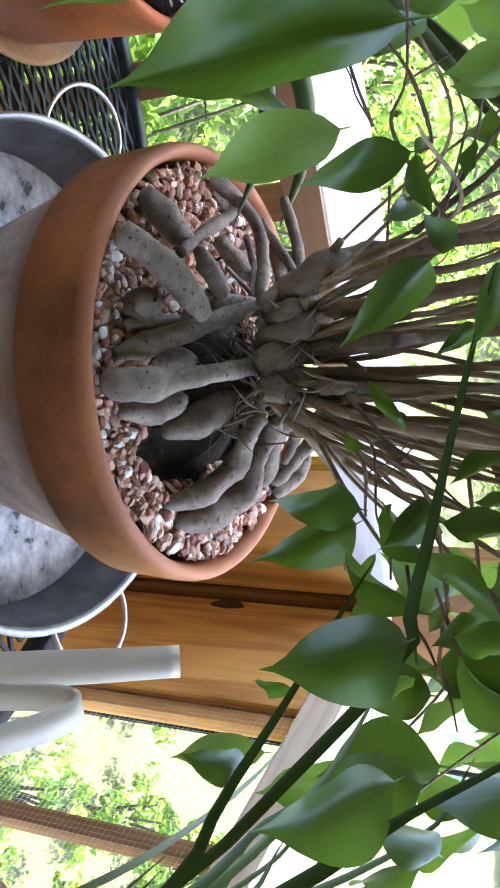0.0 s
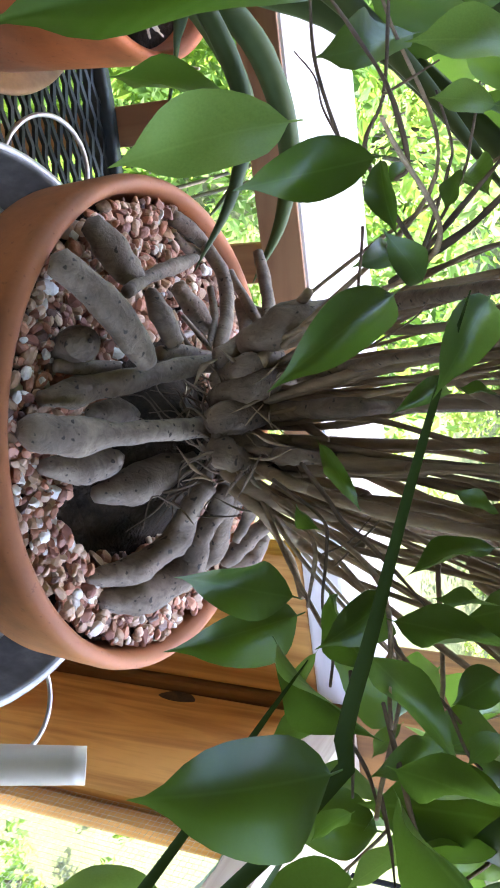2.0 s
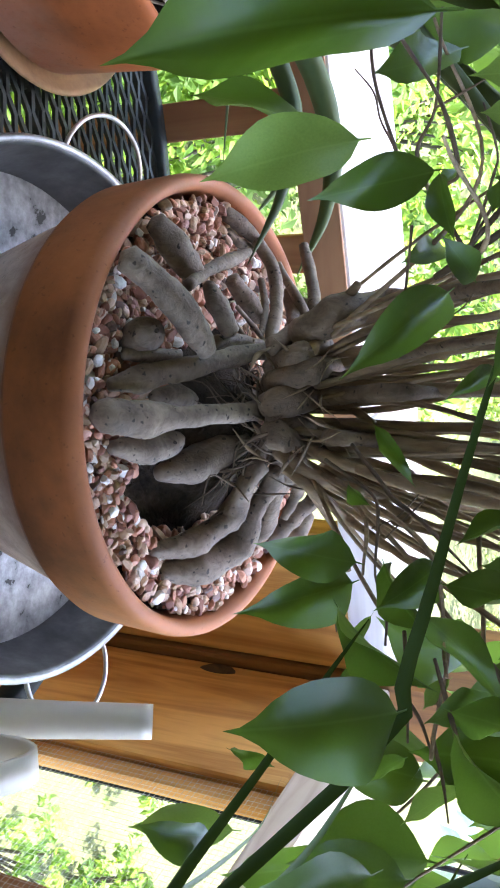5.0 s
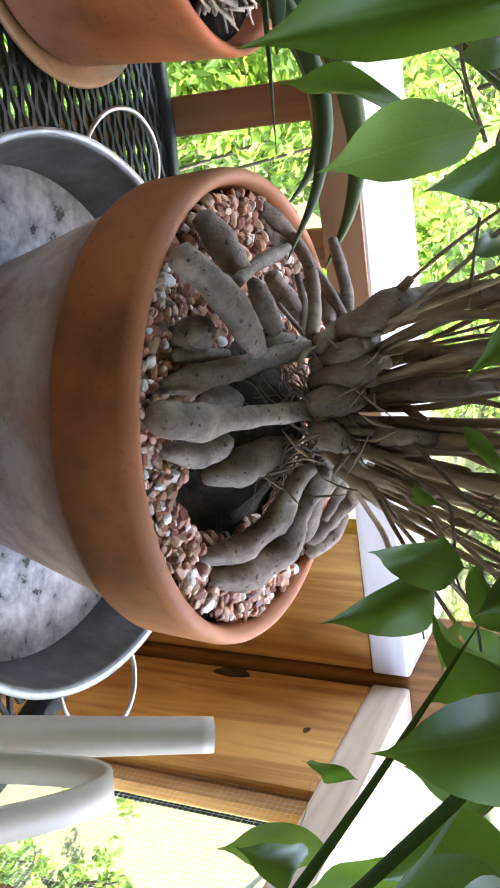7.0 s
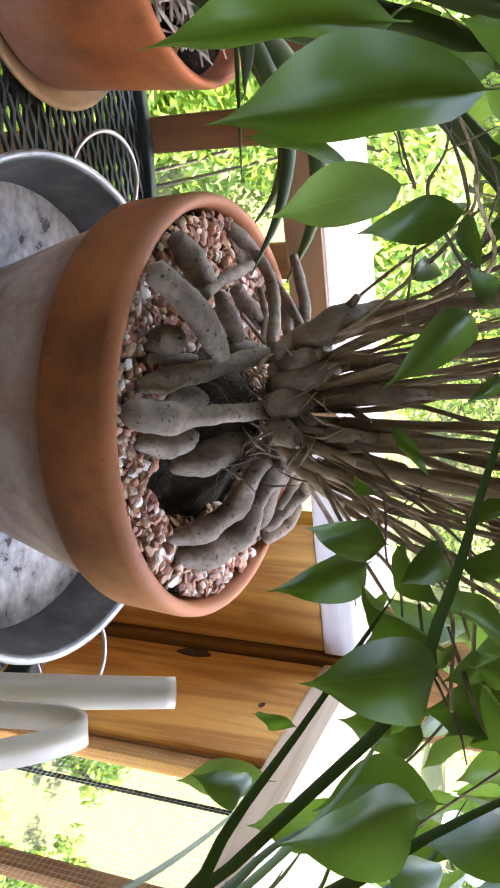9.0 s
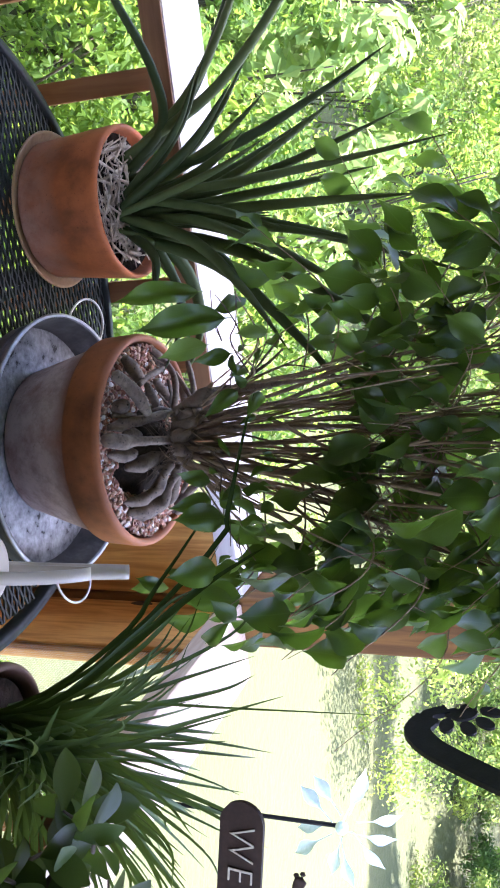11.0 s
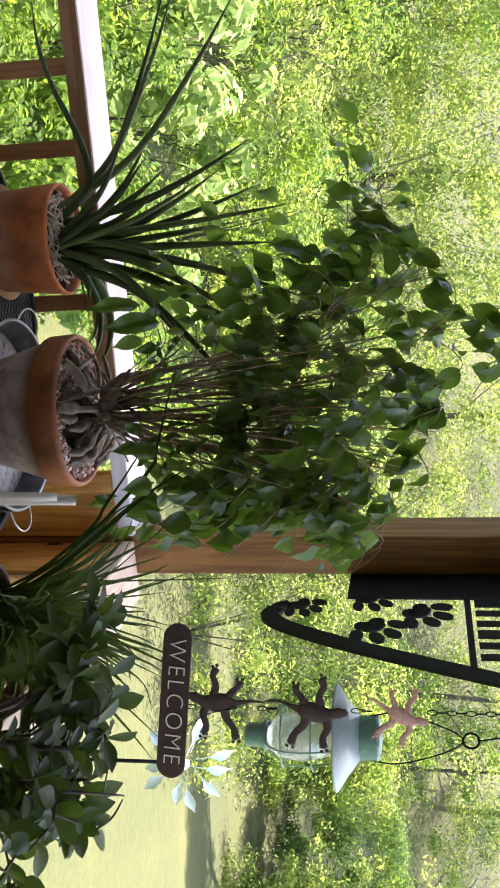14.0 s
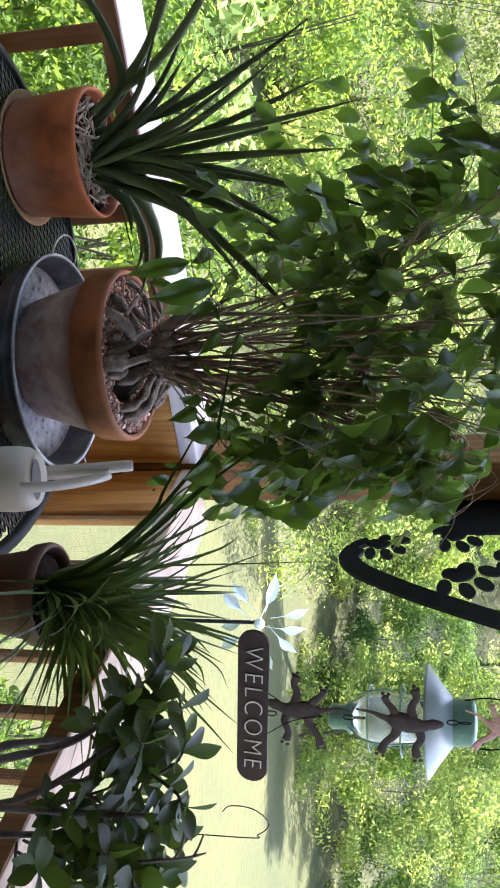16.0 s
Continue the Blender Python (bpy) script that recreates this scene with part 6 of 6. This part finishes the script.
iron("plate", [(0.728, 1.405), (0.728, 1.90)], 0.100, 0.003)
iron("arm", [(0.575, 1.262), (0.545, 1.252), (0.522, 1.262), (0.495, 1.290), (0.452, 1.360), (0.418, 1.425), (0.378, 1.51), (0.338, 1.60), (0.300, 1.69), (0.26, 1.78)], 0.019, 0.004)
iron("arm", [(0.60, 1.285), (0.585, 1.262), (0.570, 1.258)], 0.010, 0.004)
iron("crossbar", [(0.628, 1.650), (0.32, 1.650)], 0.006, 0.004)
iron("top_arm", [(0.628, 1.765), (0.26, 1.765)], 0.009, 0.004)
for i in range(6):
    v0 = 0.605 - i * 0.045
    iron("lettering_bar", [(v0, 1.664), (v0, 1.752)], 0.010 if i % 3 else 0.015, 0.002)
paw(0.595, 1.310, 0.9, 0.85)
paw(0.625, 1.450, 0.9, 0.9)
paw(0.500, 1.462, 1.0, 1.1)
paw(0.565, 1.553, 0.7, 1.1)

# ---- lantern on the bracket ----
LN = Vector((0.674, 0.482, 1.418))
lantern = thing("hanging_lantern", LN, "green enamelled lantern with conical shade, glass globe and wire cage", "lantern")
part("shade", lathe(bm_(), [(0.086, -0.003), (0.0885, -0.001), (0.087, 0.0015), (0.062, 0.018), (0.036, 0.038), (0.034, 0.036), (0.060, 0.015), (0.083, 0.000), (0.086, -0.003)], 56), LAMP_WHITE, lantern, "pale enamelled conical shade")
part("cap", lathe(bm_(), [(0.035, 0.034), (0.0365, 0.040), (0.0355, 0.062), (0.0370, 0.065), (0.0360, 0.069), (0.026, 0.072), (0.010, 0.074), (0.0, 0.0745)], 40), LAMP_GREEN, lantern)
part("globe", lathe(bm_(), [(0.026, 0.0), (0.036, -0.025), (0.041, -0.060), (0.036, -0.096), (0.023, -0.116), (0.021, -0.115), (0.034, -0.095), (0.039, -0.060), (0.034, -0.025), (0.024, 0.0), (0.026, 0.0)], 40), GLASS, lantern, "clear glass globe")
part("base", lathe(bm_(), [(0.0, -0.116), (0.024, -0.117), (0.026, -0.122), (0.019, -0.130), (0.020, -0.150), (0.015, -0.156), (0.0, -0.157)], 40), LAMP_GREEN, lantern)
for k in range(4):
    a = radians(90 * k + 20)
    bm = bm_()
    tube(bm, [(r * math.cos(a), r * math.sin(a), z) for r, z in ((0.022, -0.124), (0.050, -0.096), (0.057, -0.055), (0.048, 0.0))], 0.0014, 6, 16)
    part("cage_wire", bm, LAMP_GREEN, lantern)
for z, r in ((-0.090, 0.0515), (-0.040, 0.0560)):
    bm = bm_()
    tube(bm, [(r * math.cos(a), r * math.sin(a), z) for a in np.linspace(0, 2 * math.pi, 25)[:-1]], 0.0013, 6, 40, closed=True)
    part("cage_ring", bm, LAMP_GREEN, lantern)
bm = bm_()
tube(bm, [(-0.036, 0, 0.055), (-0.040, 0, 0.10), (-0.022, 0, 0.17), (0, 0, 0.205), (0.022, 0, 0.17), (0.040, 0, 0.10), (0.036, 0, 0.055)], 0.0013, 6, 40)
bail = part("bail", bm, BLACK_IRON, lantern, "thin wire bail")
bm = bm_()
tube(bm, [(0.012 * math.cos(a), 0, 0.218 + 0.013 * math.sin(a)) for a in np.linspace(0, 2 * math.pi, 17)[:-1]], 0.002, 6, 24, closed=True)
part("ring", bm, BLACK_IRON, bail)
bm = bm_()
tube(bm, [(0, 0, 0.228), (-0.01, 0.01, 0.30), (-0.02, 0.0, 0.345)], 0.0015, 6, 12)
part("hook", bm, BLACK_IRON, lantern)

# ---- welcome sign with its chain of tin figures ----
SG = Vector((0.600, 0.305, 1.182))
SIGN_TURN = math.atan2(0.05, 0.244)
sign = thing("welcome_sign", SG, "rusty brown tin welcome sign with rounded ends hanging on a chain", "sign", turn=SIGN_TURN)
bm = bm_()
hw, hh = 0.122, 0.0225
ring = []
for i in range(32):
    a = 2 * math.pi * i / 32 + 0.001
    x = hw - hh if math.cos(a) > 0 else -(hw - hh)
    ring.append((x + hh * math.cos(a), hh * math.sin(a)))
fr = [bm.verts.new((x, -0.003, z)) for x, z in ring]
bk = [bm.verts.new((x, 0.003, z)) for x, z in ring]
bm.faces.new(fr)
bm.faces.new(bk[::-1])
for i in range(32):
    j = (i + 1) % 32
    bm.faces.new((fr[i], bk[i], bk[j], fr[j]))
bmesh.ops.recalc_face_normals(bm, faces=bm.faces)
plate = part("plate", bm, SIGN_FACE, sign, "", False, Matrix.Rotation(radians(5.5), 4, "Y"))
font = bpy.data.curves.new("lettering", "FONT")
font.body, font.size, font.align_x, font.align_y, font.extrude, font.space_character = "WELCOME", 0.0395, "CENTER", "CENTER", 0.0006, 1.22
font.offset = -0.0009
font.materials.append(LETTERING)
text = new("lettering", font)
text.parent = plate
text.matrix_basis = Matrix.Translation((0, -0.0042, 0)) @ Matrix.Rotation(radians(90), 4, "X") @ Matrix.Diagonal((0.92, 1, 1, 1))
text["label"] = "tan capital letters"


def tin_figure(place, scale, mat, spin, label, flip=1):
    """A flat cut-out tin ornament with splayed limbs, one plain shape."""
    bm = bm_()
    strokes = (([(-0.012, -0.066), (-0.010, -0.046), (-0.003, -0.026), (0.000, -0.012)], [0.0016, 0.0026, 0.0050, 0.0090]),
               ([(-0.001, -0.020), (0.000, -0.006), (0.003, 0.010), (0.004, 0.024), (0.001, 0.034)], [0.0090, 0.0150, 0.0150, 0.0100, 0.0070]),
               ([(0.003, 0.028), (0.000, 0.040), (-0.002, 0.052)], [0.0070, 0.0088, 0.0046]),
               ([(-0.004, 0.012), (-0.024, 0.010), (-0.038, 0.016), (-0.050, 0.013)], [0.0080, 0.0056, 0.0050, 0.0066]),
               ([(-0.006, -0.010), (-0.018, -0.016), (-0.028, -0.024), (-0.036, -0.027)], [0.0076, 0.0056, 0.0046, 0.0060]),
               ([(0.006, 0.018), (0.024, 0.024), (0.040, 0.017), (0.054, 0.019)], [0.0080, 0.0060, 0.0052, 0.0068]),
               ([(0.004, -0.008), (0.022, -0.012), (0.036, -0.025), (0.052, -0.031)], [0.0090, 0.0066, 0.0054, 0.0070]))
    for pts, radii in strokes:
        tube(bm, [(x, 0, z) for x, z in pts], radii, 10, 14)
    for x, z in ((-0.053, 0.018), (-0.056, 0.012), (-0.040, -0.022), (-0.041, -0.030), (0.059, 0.024), (0.061, 0.016), (0.058, -0.028), (0.056, -0.037)):
        bmesh.ops.create_icosphere(bm, subdivisions=1, radius=0.0032, matrix=Matrix.Translation((x, 0, z)))
    bmesh.ops.scale(bm, vec=(scale, 0.20 * scale, scale), verts=bm.verts)
    ob = part("tin_figure", bm, mat, None)
    ob.matrix_basis = Matrix.Translation(place) @ Matrix.Rotation(SIGN_TURN, 4, "Z") @ Matrix.Rotation(spin, 4, "Y") @ Matrix.Diagonal((1, 1, flip, 1))
    return tagged(ob, label, "ornament", "tin figures on the chain")


tin_figure(SG + Vector((0.000, 0, 0.072)), 1.0, RUST, 0.16, "flat rusty brown tin ornament with splayed limbs above the sign", -1)
tin_figure(SG + Vector((0.010, 0, 0.214)), 1.0, RUST, 0.06, "flat rusty brown tin ornament hanging in mid-chain", 1)
tin_figure(SG + Vector((0.012, 0, 0.345)), 0.80, PINK_TIN, 0.3, "flat faded pink tin ornament high on the chain", 1)
chain = thing("chain", SG + Vector((0.008, 0.0, 0.0)), "thin dark chain holding the sign and figures from the ceiling", "chain")
for z0, z1 in ((0.023, 0.030), (0.130, 0.160), (0.272, 0.305), (0.385, 1.416)):
    n = max(1, int((z1 - z0) / 0.014))
    for i in range(n):
        z = z0 + (i + 0.5) * (z1 - z0) / n
        bm = bm_()
        tube(bm, [(0.0035 * math.cos(a), 0, z + 0.008 * math.sin(a)) for a in np.linspace(0, 2 * math.pi, 9)[:-1]], 0.0009, 5, 12, closed=True)
        part("link", bm, BLACK_IRON, chain, "", True, Matrix.Rotation(math.pi / 2 * (i % 2), 4, "Z"))
bm = bm_()
tube(bm, [(-0.03, 0, 0.022), (-0.01, 0.0, 0.055), (0.0, 0, 0.10)], 0.0008, 5, 10)
tube(bm, [(0.03, 0, 0.020), (0.01, 0.0, 0.055), (0.0, 0, 0.10)], 0.0008, 5, 10)
part("wire", bm, BLACK_IRON, chain)

# ---- wind spinner in the yard ----
SP = Vector((1.12, 2.62, 0.64))
spinner = thing("wind_spinner", (SP.x, SP.y, GROUND), "wind spinner with pale blue leaf-shaped metal blades on a pole", "wind spinner")
bm = bm_()
tube(bm, [(0, 0, -0.1), (0, 0, SP.z - GROUND)], 0.008, 8)
part("pole", bm, BLACK_IRON, spinner)
PETAL = leaf_data("blade", SPIN, [0.012, 0.012, 0.012, 0.014, 0.018, 0.07, 0.145, 0.180, 0.175, 0.12, 0.05, 0.004], 0.3, 0.2)
for layer, (off, num, ph) in enumerate(((-0.05, 5, 0.25), (0.04, 6, 0.75))):
    for i in range(num):
        a = 2 * math.pi * i / num + ph
        ob = new("blade", PETAL)
        c = Vector((0, off, SP.z - GROUND))
        d = Vector((math.cos(a), 0.15, math.sin(a)))
        ob.matrix_basis = leaf_pose(c + d * 0.03, c + d * 0.185, 0.8, Vector((0.1, -1, 0.2)), 0.4)
        ob.parent = spinner
bm = bm_()
bmesh.ops.create_icosphere(bm, subdivisions=2, radius=0.022, matrix=Matrix.Translation((0, -0.02, SP.z - GROUND)))
part("hub", bm, SPIN, spinner)


# ---- garden hook in the yard ----
hook = thing("garden_hook", (1.60, 1.86, GROUND), "thin black iron garden hook with a curled top", "garden hook")
bm = bm_()
tube(bm, [(0, 0, -0.1), (0, 0, 0.9), (0, 0, 1.66), (-0.02, -0.01, 1.745), (-0.07, -0.03, 1.785), (-0.12, -0.05, 1.74), (-0.125, -0.05, 1.67), (-0.10, -0.04, 1.64)], 0.0019, 8, 60)
part("rod", bm, BLACK_IRON, hook)


# ---- hedge and trees ----
def ground_at(x, y):
    return GROUND + rise(x, y)


def tree(x, y, height, spread, mat, seed, leaf=0.10, clumps=70, per=150, low=0.12):
    """A tapered trunk with limbs and a broken crown of leaf clumps."""
    rt = random.Random(seed)
    z0 = ground_at(x, y) - 0.1
    t = thing("tree", (x, y, z0), "leafy deciduous tree at the edge of the lawn", "tree", "trees round the lawn")
    bm = bm_()
    top = Vector((rt.uniform(-0.5, 0.5), rt.uniform(-0.5, 0.5), height * 0.3))
    tube(bm, [(0, 0, 0), (rt.uniform(-0.2, 0.2), rt.uniform(-0.2, 0.2), height * 0.35), top], [height * 0.006, height * 0.004, 0.008], 10, 18, 0.2)
    part("trunk", bm, TRUNK, t)
    lst = []
    for k in range(4):
        a, s = rt.uniform(0, 6.28), rt.uniform(0.15, 0.8)
        p = Vector((0, 0, 0)).lerp(top, s)
        q = p + Vector((math.cos(a), math.sin(a), rt.uniform(0.2, 0.6))) * spread * rt.uniform(0.3, 0.5)
        bm = bm_()
        tube(bm, [p, p.lerp(q, 0.5) + Vector((0, 0, 0.15)), q], [height * 0.002, height * 0.0012, 0.003], 7, 12, 0.2)
        part("limb", bm, TRUNK, t)
    for k in range(clumps):
        s = rt.random()
        z = height * (low + (1 - low) * s)
        w = spread * math.sqrt(max(0.08, 1 - (2 * s - 0.85) ** 2 * 0.7))
        a, r = rt.uniform(0, 6.28), w * math.sqrt(rt.random())
        c = rt.uniform(0.25, 0.6) * spread * 0.4
        lst.append(((r * math.cos(a), r * math.sin(a), z), (c * 1.2, c * 1.2, c * 0.6), per))
    leaf_cloud("crown", mat, lst, leaf, seed + 100, t)
    return t


def shrub(x, y, height, spread, mat, seed, leaf, clumps, per, label="leafy green shrub beyond the railing"):
    rt = random.Random(seed)
    z0 = ground_at(x, y) - 0.05
    t = thing("shrub", (x, y, z0), label, "shrub", "shrubs beyond the railing")
    for k in range(5):
        a = rt.uniform(0, 6.28)
        bm = bm_()
        tube(bm, [(0, 0, 0), (0.25 * spread * math.cos(a), 0.25 * spread * math.sin(a), height * 0.5), (0.55 * spread * math.cos(a), 0.55 * spread * math.sin(a), height * 0.85)], [0.010, 0.006, 0.003], 6, 10, 0.2)
        part("branch", bm, TRUNK, t)
    lst = []
    for k in range(clumps):
        z = height * rt.uniform(0.02, 1.0)
        w = spread * math.sqrt(max(0.1, 1 - (z / height - 0.35) ** 2 * 1.6))
        a, r = rt.uniform(0, 6.28), w * math.sqrt(rt.random())
        c = rt.uniform(0.16, 0.34) * spread
        lst.append(((r * math.cos(a), r * math.sin(a), z), (c, c, c * 0.7), per))
    leaf_cloud("foliage", mat, lst, leaf, seed + 300, t)
    return t


rs = random.Random(77)
for i in range(10):
    p = uv(-4.8 + i * 0.58, rs.uniform(1.9, 2.6), 0)
    shrub(p.x, p.y, rs.uniform(1.45, 1.95), rs.uniform(0.55, 0.75), HEDGE, 40 + i, 0.034, 60, 180)
for i in range(10):
    p = uv(-6.4 + i * 0.85, rs.uniform(3.6, 5.0), 0)
    shrub(p.x, p.y, rs.uniform(1.8, 2.5), rs.uniform(0.8, 1.1), TREE_B if i % 2 else HEDGE, 60 + i, 0.037, 60, 190)
for i in range(9):
    p = Vector((-9.0 + i * 1.25, 7.0 + rs.uniform(-0.8, 1.4) + 0.35 * i, 0))
    shrub(p.x, p.y, rs.uniform(2.2, 3.2), rs.uniform(1.1, 1.5), TREE_B if i % 3 else TREE_A, 80 + i, 0.045, 60, 210)
for i in range(11):
    p = Vector((2.2 + i * 1.05, 13.2 + rs.uniform(-0.5, 0.8) - 0.12 * i, 0))
    shrub(p.x, p.y, rs.uniform(2.0, 3.6), rs.uniform(1.0, 1.5), (TREE_A, TREE_B, TREE_C)[i % 3], 120 + i, 0.048, 60, 290, "leafy green shrub at the far edge of the lawn")
for i, (x, y, h, s, m) in enumerate(((-6.5, 7.5, 7, 2.6, TREE_B), (-4.0, 9.5, 7, 2.6, TREE_B), (-8.5, 9.5, 8, 3.0, TREE_B), (-1.8, 11.0, 7, 2.8, TREE_B), (-5.5, 13.0, 9, 3.4, TREE_A), (-10.5, 6.0, 7, 2.8, TREE_A),
                                     (0.4, 14.0, 8, 3.0, TREE_B), (2.4, 17.0, 8, 3.0, TREE_A), (4.0, 18.4, 6.5, 2.4, TREE_C), (6.4, 19.0, 8, 3.0, TREE_B), (8.8, 18.4, 8, 3.0, TREE_A), (11.0, 19.5, 9, 3.2, TREE_C),
                                     (-2.5, 17.0, 10, 3.8, TREE_A), (5.2, 20.5, 11, 4.0, TREE_A), (13.5, 14.5, 8, 3.2, TREE_B), (9.0, 21.0, 11, 4.0, TREE_B), (0.5, 21.5, 11, 4.0, TREE_B), (-9.0, 15.0, 10, 4.0, TREE_A))):
    tree(x, y, h, s, m, 500 + i, 0.047 if y < 11 else 0.051, 110, 275, 0.02)
tree(5.0, 11.2, 3.3, 1.5, TREE_B, 540, 0.055, 130, 130, 0.0)
for x, y, h in ((1.05, 2.15, 0.40), (1.35, 2.45, 0.50), (1.62, 2.95, 0.45), (1.22, 3.15, 0.38), (1.75, 2.45, 0.42), (0.90, 2.75, 0.36), (1.95, 3.35, 0.5)):
    shrub(x, y, h, 0.20, HEDGE, 700 + int(x * 100), 0.035, 26, 34, "low leafy plant in the bed beside the porch")
for x, y, h in ((-1.75, 3.05, 1.75), (-2.35, 3.3, 2.0), (-1.25, 3.3, 1.6), (-2.05, 2.9, 1.85)):
    shrub(x, y, h, 0.5, BROAD, 800 + int(h * 10), 0.085, 44, 44, "broad-leaved bright green shrub beyond the railing")
shrub(-3.4, 8.5, 3.6, 1.3, TREE_B, 860, 0.05, 60, 200, "tall leafy shrub on the slope beyond the railing")
# High crown kept out of view, added only to shade a lawn band
tall = thing("tree", (5.4, 13.3, ground_at(5.4, 13.3) - 0.1), "tall tree added with its crown out of view to shade a band of lawn", "tree", "trees round the lawn")
bm = bm_()
tube(bm, [(0, 0, 0), (0.02, -0.05, 3.4), (-1.0, -0.9, 5.6), (-2.0, -1.7, 7.0)], [0.07, 0.06, 0.05, 0.02], 10, 24, 0.2)
part("trunk", bm, TRUNK, tall)
rt = random.Random(61)
for k in range(6):
    bm = bm_()
    tube(bm, [(-1.0, -0.9, 5.6), (-3.0 + 0.6 * k, -1.5, 6.2), (-4.0 + 0.8 * k, -1.9 + rt.uniform(-0.4, 0.4), 6.5)], [0.03, 0.02, 0.006], 7, 12, 0.2)
    part("limb", bm, TRUNK, tall)
leaf_cloud("crown", TREE_A, [((rt.uniform(-4.4, 0.8), -1.40 + rt.uniform(-0.28, 0.28), rt.uniform(6.2, 7.2)), (0.5, 0.34, 0.3), 110) for k in range(110)], 0.12, 911, tall)
